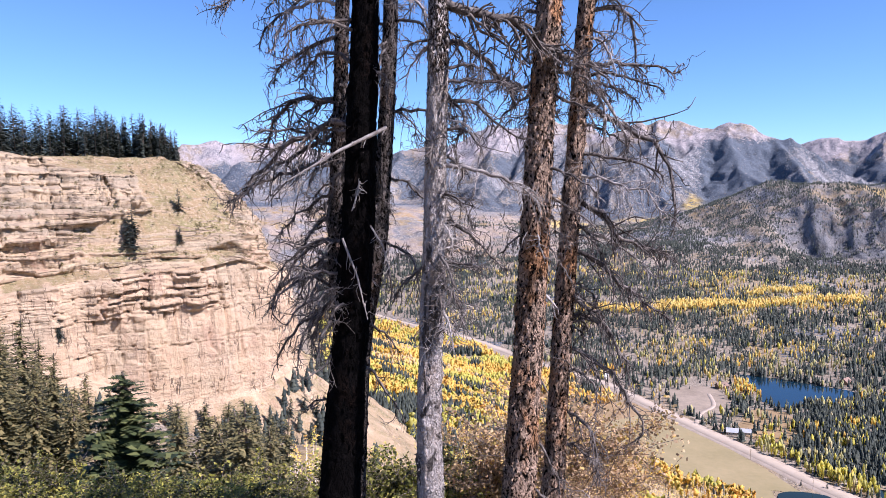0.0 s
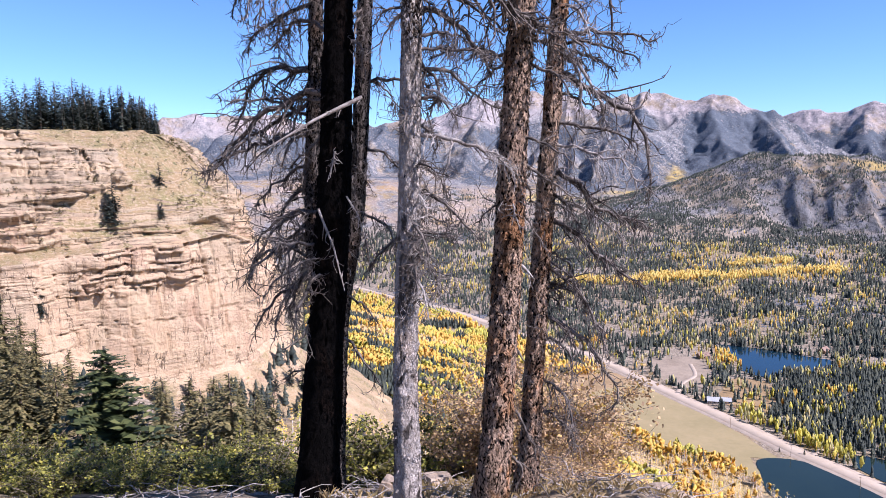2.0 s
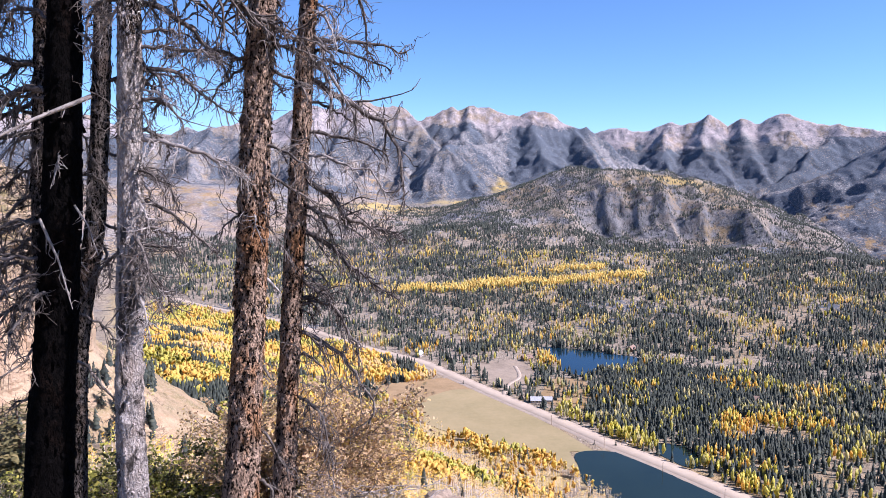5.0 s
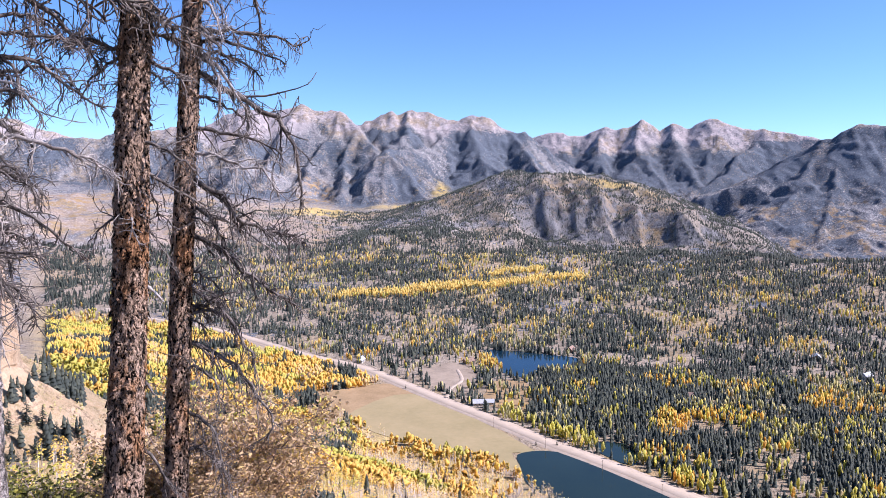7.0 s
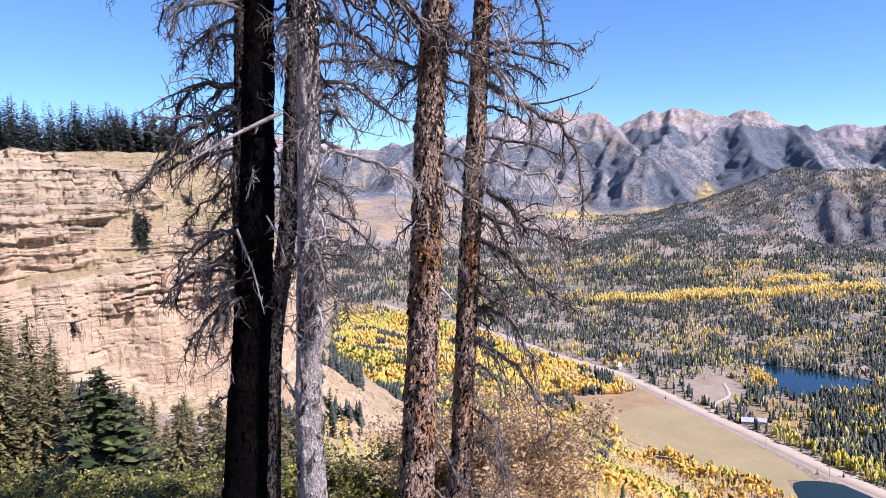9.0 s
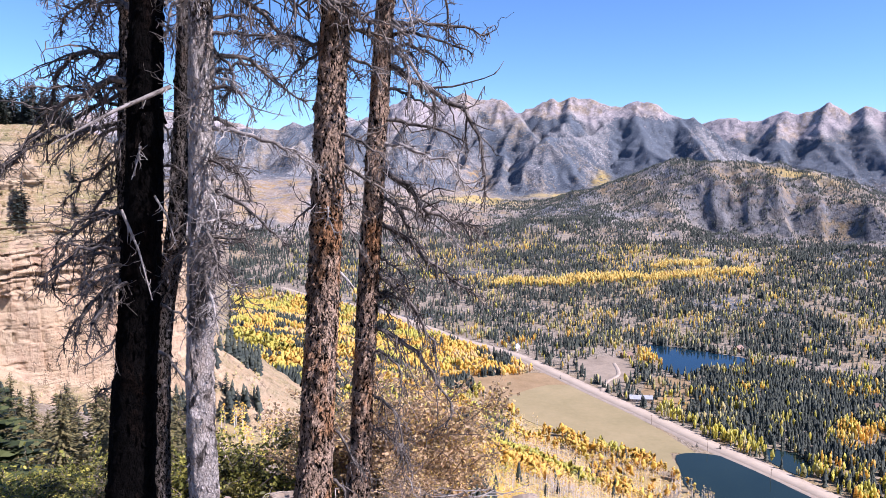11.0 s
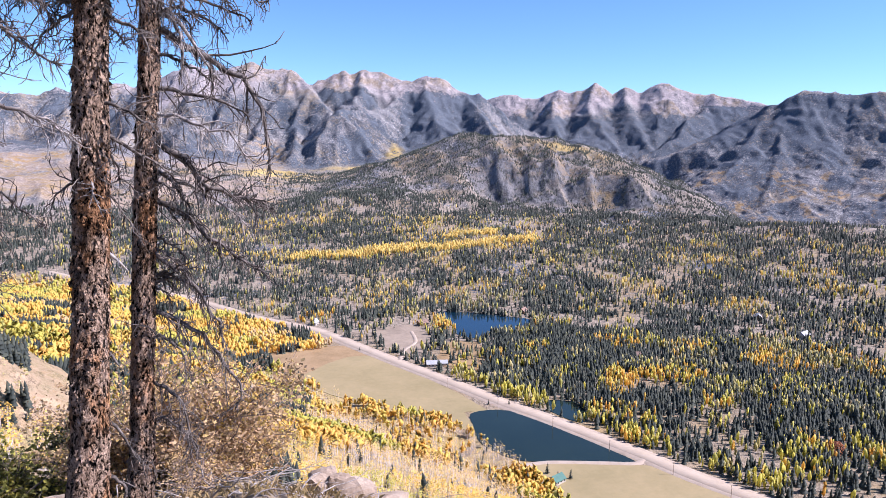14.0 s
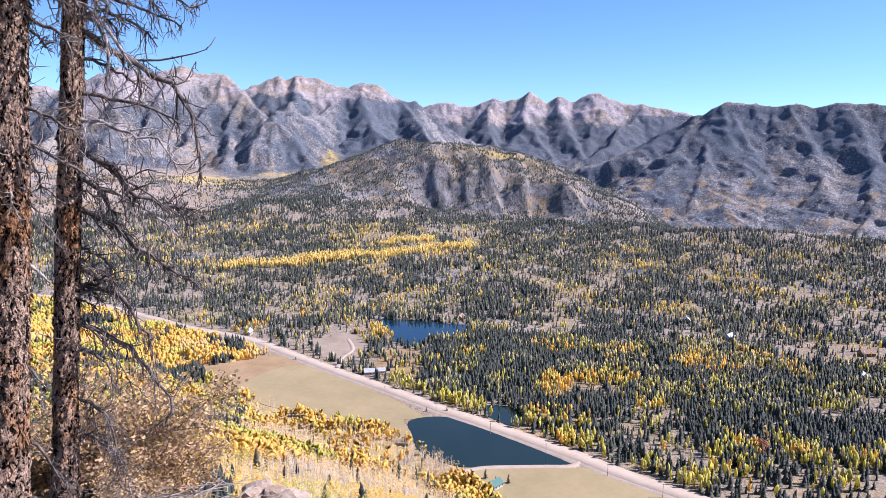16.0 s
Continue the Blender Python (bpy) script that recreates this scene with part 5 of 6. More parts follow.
def build_slope_trees():
    """The spruces on the steep bank between the viewpoint and the cliff."""
    rng = random.Random(33)
    kinds = [spruce_meshes(300 + i, 14.0, 230, 0.17, 4, 0.42, 0.05) for i in range(4)]
    close = [spruce_meshes(340 + i, 14.0, 480, 0.17, 5, 0.36, 0.05, 0.2) for i in range(2)]
    spots = [(-29.7, 46.7, 6.0), (-27.9, 47.8, 9.0), (-26.0, 48.8, 11.0), (-19.8, 51.7, 13.2), (-16.9, 52.7, 15.7), (-33.5, 44.0, 5.5), (-23.5, 50, 12.2)]
    for i in range(64):
        a0, d = radians(rng.uniform(-37, -12)), rng.uniform(50, 190)
        drop = math.tan(radians(6.5 + 9.0 * smooth(-36, -20, math.degrees(a0)) + rng.uniform(-0.5, 3.0)))
        spots.append((d * math.sin(a0), d * math.cos(a0), d * drop - 2))
    for i, (x, y, top) in enumerate(spots):
        z = ground_at(x, y)
        hgt = max(4.5, -top + 0 - z) if -top > z else 6.0
        s = min(1.6, hgt / 14.0)
        ob = spruce(close[i % 2] if math.hypot(x, y) < 85 else kinds[i % 4], (x, y, z - 0.4), MAT_SPRUCE_NEAR, "grey-green spruce on the steep bank before the cliff", "spruces on the bank")
        ob.scale, ob.rotation_euler = (s * 1.1, s * 1.1, s), (0, 0, rng.uniform(0, 6))
    mesh = spruce_meshes(401, 10.0, 460, 0.26, 9, 0.18, 0.04)
    x, y = -10.1, 22.1
    z = ground_at(x, y) - 0.2
    ob = spruce(mesh, (x, y, z), MAT_FIR, "young dark green fir standing close below the ledge", "spruces on the bank")
    s = (-3.4 - z) / 10.0
    ob.scale = (s * 1.45, s * 1.45, s)



build_slope_trees()


# ---- the dead spruces on the ledge ----
BARK_GREY = make_bark_mat("grey_bark", (0.008, 0.007, 0.006), (0.17, 0.145, 0.13), (0.16, 0.09, 0.055), 0.4, 0.5)
BARK_RED = make_bark_mat("red_brown_bark", (0.007, 0.005, 0.004), (0.62, 0.44, 0.32), (0.56, 0.25, 0.085), 0.65, 0.475, 0.55)
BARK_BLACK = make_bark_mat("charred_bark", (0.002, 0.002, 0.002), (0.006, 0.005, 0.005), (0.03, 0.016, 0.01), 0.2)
BARK_PALE = make_bark_mat("pale_bark", (0.014, 0.011, 0.009), (0.66, 0.59, 0.54), (0.50, 0.38, 0.29), 0.35, 0.37, 0.8, 4.3)
TWIG_DARK = make_plain("dead_twig", (0.022, 0.018, 0.016), (0.21, 0.18, 0.16), 9.0)
TWIG_PALE = make_plain("bleached_branch", (0.12, 0.10, 0.09), (0.46, 0.42, 0.385), 9.0)


def curve_points(start, az, rise, length, droop, rng, n=12, wobble=0.03, hook=0.0):
    """A bough that leaves its trunk at an angle and bends down, its tip hooking up or down."""
    pts, p = [start.copy()], start.copy()
    a0, e0 = radians(az), radians(rise)
    step = length / n
    for i in range(n):
        t = (i + 1) / n
        el = e0 - radians(droop) * t ** 1.2 + radians(hook) * max(0, t - 0.6) * 2.5
        a0 += rng.gauss(0, wobble * 2)
        el += rng.gauss(0, wobble * 3)
        p = p + Vector((math.sin(a0) * math.cos(el), math.cos(a0) * math.cos(el), math.sin(el))) * step
        pts.append(p.copy())
    return pts


def grow(shape, pts, rad, rng, twigs, twig_len, bushy=1.0):
    """A bough with drooping side shoots and short stiff spurs on it."""
    n = len(pts)
    rad *= 1.12
    shape.tube(pts, [rad * (1 - 0.72 * (i / (n - 1)) ** 1.3) for i in range(n)], 6)

    def along(s):
        i = min(n - 2, int(s * (n - 1)))
        d = (pts[i + 1] - pts[i]).normalized()
        side = d.cross(Vector((0, 0, 1)))
        return pts[i].lerp(pts[i + 1], s * (n - 1) - i), d, side.normalized() if side.length > 0.01 else Vector((1, 0, 0))

    def spur(p, d, side, length, r):
        w = (d * rng.uniform(-0.2, 0.8) + side * rng.gauss(0, 1) + Vector((0, 0, rng.gauss(-0.15, 0.8)))).normalized()
        q = p + w * length * 0.55
        shape.tube([p, q, q + (w + Vector((rng.gauss(0, 0.5), rng.gauss(0, 0.5), rng.gauss(0, 0.5)))) * length * 0.5], [r, r * 0.8, r * 0.5], 3)

    for k in range(int(twigs * 2.2)):
        p, d, side = along(rng.random())
        spur(p, d, side, rng.uniform(0.03, 0.15), max(0.004, rad * 0.22))
    for k in range(max(2, int(twigs * 0.5))):
        s = 0.10 + 0.88 * rng.random()
        p, d, side = along(s)
        L = twig_len * rng.uniform(0.4, 1.9) * (1.1 - 0.6 * s)
        v = (d * rng.uniform(0.3, 1.0) + side * (1 if k % 2 else -1) * rng.uniform(0.2, 1.0) + Vector((0, 0, rng.uniform(-0.6, 0.5)))).normalized()
        q, tp = p.copy(), [p.copy()]
        for j in range(6):
            v = (v + Vector((rng.gauss(0, 0.28), rng.gauss(0, 0.28), rng.gauss(-0.12, 0.3)))).normalized()
            q = q + v * L / 6
            tp.append(q.copy())
        r0 = max(0.0062, rad * 0.42 * (1 - 0.5 * s))
        shape.tube(tp, [r0 * (1 - 0.11 * j) for j in range(7)], 4)
        for j in range(int(bushy * rng.uniform(5, 11) * (0.5 + L))):
            a0 = rng.randrange(1, 7)
            spur(tp[a0], v, side, rng.uniform(0.025, 0.10) + 0.08 * L, r0 * 0.55)


def axis_at(axis, z):
    zs = [p[2] for p in axis]
    i = max(0, min(len(axis) - 2, sum(1 for q in zs if q < z) - 1))
    a0, a1 = Vector(axis[i]), Vector(axis[i + 1])
    return a0.lerp(a1, (z - a0.z) / (a1.z - a0.z))


def trunk_mesh(axis, r_low, r_top, base, seed, knots):
    """A trunk with ribs, knots, a flared foot and an uneven skin."""
    z0, z1 = axis[0][2], axis[-1][2]
    sides, rings = 36, int((z1 - z0) / 0.03)
    z = np.linspace(z0, z1, rings)
    ax = np.interp(z, [p[2] for p in axis], [p[0] for p in axis])
    ay = np.interp(z, [p[2] for p in axis], [p[1] for p in axis])
    k = np.ones(25) / 25
    ax, ay = np.convolve(np.pad(ax, 12, "edge"), k, "valid"), np.convolve(np.pad(ay, 12, "edge"), k, "valid")
    A, Z = np.meshgrid(np.linspace(0, 2 * np.pi, sides, endpoint=False), z)
    rad = r_low + (r_top - r_low) * np.clip((Z + 1.7) / (3.6 + 1.7), 0, 1.6)
    rad = rad * (1 + 0.55 * np.exp(-(Z - z0) / 0.28) * (0.6 + 0.4 * np.sin(A * 4 + seed)))
    cx, cy = np.cos(A), np.sin(A)
    big = fbm(cx * 1.5 + seed, Z * 1.8 + cy * 1.5, 3, seed) - 0.5
    plate = fbm(cx * 7 + seed, Z * 9 + cy * 7, 3, seed + 5)
    plate = smooth(0.42, 0.58, plate) - 0.5
    fine = fbm(cx * 20, Z * 30 + cy * 20, 2, seed + 9) - 0.5
    rad = rad * (1 + 0.16 * big) + 0.013 * plate + 0.009 * fine
    rng = random.Random(seed)
    for _ in range(knots):
        kz, ka = rng.uniform(z0 + 0.3, z1), rng.uniform(0, 6.28)
        da = np.angle(np.exp(1j * (A - ka)))
        rad = rad + rng.uniform(0.012, 0.03) * np.exp(-((Z - kz) / 0.04) ** 2 - (da / 0.3) ** 2)
    X, Y = ax[:, None] + rad * cx - base[0], ay[:, None] + rad * cy - base[1]
    v = np.stack([X, Y, Z - base[2]], -1).reshape(-1, 3)
    i, j = np.meshgrid(np.arange(sides), np.arange(rings - 1))
    i2 = (i + 1) % sides
    f = np.stack([j * sides + i, j * sides + i2, (j + 1) * sides + i2, (j + 1) * sides + i], -1).reshape(-1, 4)
    return mesh_from("trunk", v, f, True)


def flakes_mesh(axis, r_low, r_top, base, seed, count, size):
    """Loose plates of bark that stand off the trunk."""
    rng, s = random.Random(seed), Shape()
    for _ in range(count):
        z = rng.uniform(axis[0][2] + 0.05, axis[-1][2] - 0.02)
        c = axis_at(axis, z)
        a0 = rng.random() * 6.283
        rad = r_low + (r_top - r_low) * max(0, (z + 1.7) / 5.3)
        out, side = Vector((math.cos(a0), math.sin(a0), 0)), Vector((-math.sin(a0), math.cos(a0), 0))
        w, h = size * rng.uniform(0.4, 1.2), size * rng.uniform(0.6, 2.2)
        p = c + out * (rad * rng.uniform(0.98, 1.05)) - Vector(base)
        lift = rng.uniform(0.004, 0.028)
        n0 = len(s.v)
        t = Vector((0, 0, h))
        j = lambda: Vector((rng.gauss(0, 0.2) * w, rng.gauss(0, 0.2) * w, rng.gauss(0, 0.2) * h))
        s.v += [p - side * w + t + j(), p + side * w + t + j(), p + side * w * 0.9 + out * lift * 0.6 + j(), p - side * w * 0.9 + out * lift * 0.6 + j(), p + side * w * 0.5 - t + out * lift + j(), p - side * w * 0.6 - t + out * lift * 1.4 + j()]
        s.f += [(n0, n0 + 1, n0 + 2, n0 + 3), (n0 + 3, n0 + 2, n0 + 4, n0 + 5)]
    return s.mesh("bark_flakes")


def dead_tree(axis, r_low, r_top, seed, bark, label, boughs, random_boughs, flakes, knots=30, flake_size=0.016, sticks=()):
    """boughs: height, compass direction, rise, length, droop, thickness, twigs of each notable bough."""
    rng = random.Random(seed)
    x, y = axis[0][0], axis[0][1]
    base = (x, y, ground_at(x, y) - 0.1)
    axis = [(p[0], p[1], max(p[2], base[2]) if i == 0 else p[2]) for i, p in enumerate(axis)]
    axis[0] = (x, y, base[2])
    ob = thing("dead_spruce", base, label, "dead tree", "dead spruces on the ledge")
    part("trunk", trunk_mesh(axis, r_low, r_top, base, seed, knots), bark, ob)
    if flakes:
        part("loose_bark", flakes_mesh(axis, r_low, r_top, base, seed + 3, flakes, flake_size), bark, ob, "curling loose bark plates")["kind"] = "stuff"
    rows = [(z, az, rise, L, droop, th, tw, 1.0) for z, az, rise, L, droop, th, tw in boughs]
    count, zlo, zhi, lmin, lmax, az_mid, az_spread = random_boughs
    for _ in range(count):
        z = rng.uniform(zlo, zhi)
        L = rng.uniform(lmin, lmax)
        rows.append((z, az_mid + rng.gauss(0, az_spread), rng.uniform(-25, 40), L, rng.uniform(40, 140), 0.008 + 0.011 * L, int(4 + 18 * L), rng.uniform(0.8, 1.5)))
    for z, az, rise, L, droop, th, tw, bushy in rows:
        s = Shape()
        start = axis_at(axis, z) - Vector(base)
        pts = curve_points(start, az, rise, L, droop * rng.uniform(0.6, 1.1), rng, 12, 0.085)
        grow(s, pts, th, rng, tw, 0.16 + 0.16 * L, bushy)
        part("branch", s.mesh("branch", True), TWIG_PALE if rng.random() < 0.2 and th < 0.021 else TWIG_DARK, ob)
    for p0, p1, th in sticks:
        s = Shape()
        p0, p1 = Vector(p0) - Vector(base), Vector(p1) - Vector(base)
        mid = p0.lerp(p1, 0.5) + Vector((0.02, 0.0, 0.035))
        grow(s, [p0, p0.lerp(mid, 0.5), mid, mid.lerp(p1, 0.5), p1], th, rng, 7, 0.12, 0.6)
        part("branch", s.mesh("branch", True), TWIG_PALE, ob, "bleached bare branch")
    return ob, axis, base


Z0 = -2.2
dead_tree([(-1.2, 8.4, Z0), (-1.3, 8.3, 0.2), (-1.36, 8.25, 1.2), (-1.33, 8.25, 2.0), (-1.25, 8.25, 3.7), (-1.16, 8.25, 6.0)], 0.10, 0.072, 11, BARK_GREY, "slim grey dead spruce with drooping bare twigs",
          [(3.0, -85, 4, 1.5, 58, 0.027, 50), (2.7, -80, -14, 1.2, 36, 0.021, 40), (2.4, -95, -8, 1.3, 40, 0.021, 44), (2.1, -88, -25, 0.9, 40, 0.018, 34), (1.75, -85, -15, 0.85, 90, 0.017, 30), (1.35, -92, -20, 0.8, 80, 0.016, 28), (0.9, -85, -20, 0.7, 70, 0.014, 24), (3.7, -85, 15, 1.3, 60, 0.022, 46), (4.2, -88, 22, 1.5, 70, 0.022, 46)],
          (19, 0.6, 4.4, 0.3, 1.35, -80, 50), 260)
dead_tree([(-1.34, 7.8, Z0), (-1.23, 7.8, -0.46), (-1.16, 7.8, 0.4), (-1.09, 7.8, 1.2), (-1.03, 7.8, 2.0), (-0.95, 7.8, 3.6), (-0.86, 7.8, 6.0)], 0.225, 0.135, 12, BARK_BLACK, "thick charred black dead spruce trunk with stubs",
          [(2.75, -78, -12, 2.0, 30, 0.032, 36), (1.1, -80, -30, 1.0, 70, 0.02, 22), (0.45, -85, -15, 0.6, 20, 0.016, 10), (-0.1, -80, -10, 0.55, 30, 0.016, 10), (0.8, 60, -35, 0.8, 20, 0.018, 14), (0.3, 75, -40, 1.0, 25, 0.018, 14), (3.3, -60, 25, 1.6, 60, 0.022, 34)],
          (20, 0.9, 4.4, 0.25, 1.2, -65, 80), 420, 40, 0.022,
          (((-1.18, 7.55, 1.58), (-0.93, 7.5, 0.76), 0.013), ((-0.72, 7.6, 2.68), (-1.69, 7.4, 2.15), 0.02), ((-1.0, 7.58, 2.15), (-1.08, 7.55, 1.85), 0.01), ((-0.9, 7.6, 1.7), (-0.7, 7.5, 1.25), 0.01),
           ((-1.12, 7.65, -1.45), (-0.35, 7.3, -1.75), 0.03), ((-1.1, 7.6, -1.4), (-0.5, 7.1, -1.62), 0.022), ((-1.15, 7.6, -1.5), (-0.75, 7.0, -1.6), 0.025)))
dead_tree([(-1.25, 8.45, Z0), (-1.1, 8.4, 0.4), (-0.9, 8.4, 1.4), (-0.81, 8.4, 2.5), (-0.74, 8.4, 3.7), (-0.66, 8.4, 6.0)], 0.115, 0.078, 13, BARK_GREY, "slim grey dead spruce half hidden behind a charred trunk",
          [(2.9, 75, 5, 1.1, 30, 0.018, 24), (2.2, 60, -20, 0.9, 45, 0.016, 24), (1.5, 80, -30, 0.9, 40, 0.016, 24)],
          (15, 0.0, 4.4, 0.3, 0.95, 60, 90), 200)
dead_tree([(-0.29, 6.4, Z0), (-0.285, 6.4, -0.7), (-0.285, 6.4, 0.5), (-0.235, 6.4, 1.5), (-0.21, 6.4, 2.5), (-0.19, 6.4, 3.3), (-0.12, 6.4, 6.0)], 0.118, 0.078, 14, BARK_PALE, "pale grey dead spruce with smooth peeling bark",
          [(2.75, 80, 10, 0.95, 55, 0.018, 30), (2.3, 85, -5, 1.0, 40, 0.018, 26), (1.85, 75, -25, 0.85, 30, 0.016, 22), (1.25, 70, -10, 0.6, 75, 0.014, 16), (3.6, 88, -8, 1.5, 22, 0.038, 70), (3.3, 80, -15, 1.1, 55, 0.024, 40), (2.9, 95, 15, 0.8, 60, 0.014, 26), (1.3, 110, -20, 0.5, 60, 0.01, 16)],
          (27, 1.1, 4.4, 0.22, 0.75, 70, 75), 260, 34, 0.011)
dead_tree([(0.45, 6.95, Z0), (0.52, 6.95, -0.95), (0.585, 6.95, 0.1), (0.66, 6.95, 1.2), (0.72, 6.95, 2.5), (0.785, 6.95, 3.4), (0.95, 6.95, 6.0)], 0.155, 0.112, 15, BARK_RED, "dead spruce with flaky red-brown and grey bark",
          [(2.95, -70, 10, 0.9, 20, 0.018, 46), (2.05, 90, -30, 0.75, 25, 0.015, 14), (1.15, 92, -25, 0.34, 30, 0.02, 3), (0.4, 95, -20, 0.33, 60, 0.02, 2), (-0.15, 92, -40, 0.9, 45, 0.016, 12), (-0.75, 88, 10, 0.55, 120, 0.02, 5), (1.7, 85, -45, 0.6, 20, 0.01, 12), (3.1, 60, 0, 0.6, 30, 0.014, 26)],
          (20, 1.6, 4.4, 0.2, 0.7, 60, 110), 1500, 40, 0.018)
dead_tree([(0.86, 7.42, Z0), (0.93, 7.42, -0.9), (0.98, 7.42, 0.1), (1.04, 7.42, 1.1), (1.12, 7.42, 2.4), (1.2, 7.42, 3.5), (1.42, 7.42, 6.0)], 0.108, 0.078, 16, BARK_RED, "slim dead spruce with long drooping side branches",
          [(2.9, 96, -22, 1.75, 78, 0.028, 34), (3.25, 94, -4, 1.0, 20, 0.020, 22), (3.75, 94, 20, 1.2, 115, 0.02, 22), (1.98, 97, -28, 1.35, 10, 0.026, 58), (1.5, 95, -26, 1.25, 20, 0.024, 56), (1.05, 95, -20, 1.15, 62, 0.022, 40), (0.55, 92, -30, 1.4, 55, 0.022, 40), (3.1, 96, 8, 0.9, 38, 0.016, 26), (2.2, 110, -8, 1.0, 40, 0.016, 44), (1.75, 75, -20, 1.0, 30, 0.016, 44), (-0.1, 100, -20, 0.9, 80, 0.016, 36), (-0.5, 95, 0, 0.7, 120, 0.014, 34)],
          (24, 0.2, 4.4, 0.25, 0.95, 92, 30), 520)


# ---- shrubs, grass and stones on the ledge ----
def shrub_meshes(seed, wide, tall, stems, leaves, leaf):
    """Stems that fork upwards and a cloud of small leaves along them."""
    rng = random.Random(seed)
    wood, green = Shape(), Shape()
    for s in range(stems):
        az = rng.random() * 360
        lean = rng.uniform(10, 70)
        L = tall * rng.uniform(0.7, 1.15) * (0.8 + 0.3 * math.sin(radians(lean)))
        pts = curve_points(Vector((rng.gauss(0, 0.12), rng.gauss(0, 0.12), 0)), az, 90 - lean * wide / (tall + wide) * 1.4, L, 25, rng, 8, 0.08)
        wood.tube(pts, [0.013 * (1 - 0.85 * i / 8) for i in range(9)], 3)
        spots = []
        for k in range(5):
            i = rng.randrange(2, 8)
            v = Vector((rng.gauss(0, 1), rng.gauss(0, 1), rng.uniform(0, 1.2))).normalized()
            q = pts[i] + v * tall * rng.uniform(0.12, 0.3)
            wood.tube([pts[i], pts[i].lerp(q, 0.5) + Vector((0, 0, 0.02)), q], [0.005, 0.004, 0.002], 3)
            spots += [pts[i].lerp(q, t) for t in (0.3, 0.55, 0.8, 1.0)]
        spots += pts[3:]
        for k in range(leaves):
            p = rng.choice(spots) + Vector((rng.gauss(0, 1), rng.gauss(0, 1), rng.gauss(0, 1))) * 0.042
            u = Vector((rng.gauss(0, 1), rng.gauss(0, 1), rng.gauss(0, 0.6))).normalized()
            w = u.cross(Vector((rng.gauss(0, 1), rng.gauss(0, 1), rng.gauss(0, 1)))).normalized()
            sz = leaf * rng.uniform(0.5, 1.25)
            green.quad(p, u * sz, w * sz * 0.6)
    return wood.mesh("stems", True), green.mesh("leaves")


# both shrub leaf colours carry painted shade between the leaf clumps
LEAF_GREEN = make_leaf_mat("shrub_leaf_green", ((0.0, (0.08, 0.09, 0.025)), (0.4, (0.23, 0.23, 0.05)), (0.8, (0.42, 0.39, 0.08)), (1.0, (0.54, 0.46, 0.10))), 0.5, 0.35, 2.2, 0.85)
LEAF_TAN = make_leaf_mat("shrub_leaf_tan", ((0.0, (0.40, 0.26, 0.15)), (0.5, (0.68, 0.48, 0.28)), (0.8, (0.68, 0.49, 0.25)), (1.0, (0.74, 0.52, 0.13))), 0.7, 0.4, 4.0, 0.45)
SHRUB_WOOD = make_plain("shrub_wood", (0.12, 0.09, 0.075), (0.30, 0.24, 0.21), 8.0)


def shrub(kind, at, s, mat, label, group):
    ob = thing("shrub", (at[0], at[1], ground_at(at[0], at[1]) - 0.05), label, "shrub", group)
    part("woody_frame", kind[0], SHRUB_WOOD, ob)
    part("foliage", kind[1], mat, ob)
    ob.scale = (s, s, s * at[2])
    ob.rotation_euler = (0, 0, at[0] * 7 + at[1])
    return ob


GREENS = [shrub_meshes(500 + i, 1.1, 1.3, 28, 125, 0.027) for i in range(3)]
TANS = [shrub_meshes(520 + i, 1.0, 1.6, 34, 270, 0.018) for i in range(2)]
TAN_COARSE = shrub_meshes(540, 1.2, 1.3, 34, 26, 0.024)
rng_s = random.Random(77)
for i, (x, y, zs, s) in enumerate(((-0.7, 10.6, 1.0, 1.0), (-0.1, 11.4, 1.0, 1.15), (-1.4, 12.2, 1.0, 1.2), (-2.3, 12.6, 1.0, 1.2), (-3.2, 12.0, 1.0, 1.0), (-4.1, 12.8, 1.1, 1.2), (-5.0, 12.0, 1.0, 1.1), (-5.9, 12.4, 1.0, 1.15),
                                    (-6.8, 11.6, 1.0, 1.1), (-7.8, 11.8, 1.05, 1.2), (-8.6, 12.6, 1.0, 1.3), (-3.6, 10.6, 0.9, 0.8), (-2.6, 10.4, 0.8, 0.8), (-5.2, 10.2, 0.85, 0.8), (-6.6, 10.0, 0.9, 0.8), (-1.9, 14.4, 1.0, 1.3), (-4.6, 15.5, 1.0, 1.4), (-7.2, 15.0, 1.0, 1.5), (0.5, 12.6, 1.0, 1.3), (-4.4, 9.2, 0.8, 0.75), (-5.8, 9.0, 0.85, 0.8), (-3.2, 9.4, 0.75, 0.7), (-2.2, 9.6, 0.7, 0.7), (-7.4, 9.6, 0.9, 0.9), (-2.6, 8.4, 0.7, 0.62), (-3.5, 8.3, 0.75, 0.66), (-4.4, 8.2, 0.75, 0.66), (-5.3, 8.1, 0.8, 0.7), (-2.0, 8.9, 0.7, 0.6), (-6.2, 8.4, 0.8, 0.72))):
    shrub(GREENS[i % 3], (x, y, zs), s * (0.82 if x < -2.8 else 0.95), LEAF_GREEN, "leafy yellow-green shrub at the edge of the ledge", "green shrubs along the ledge")
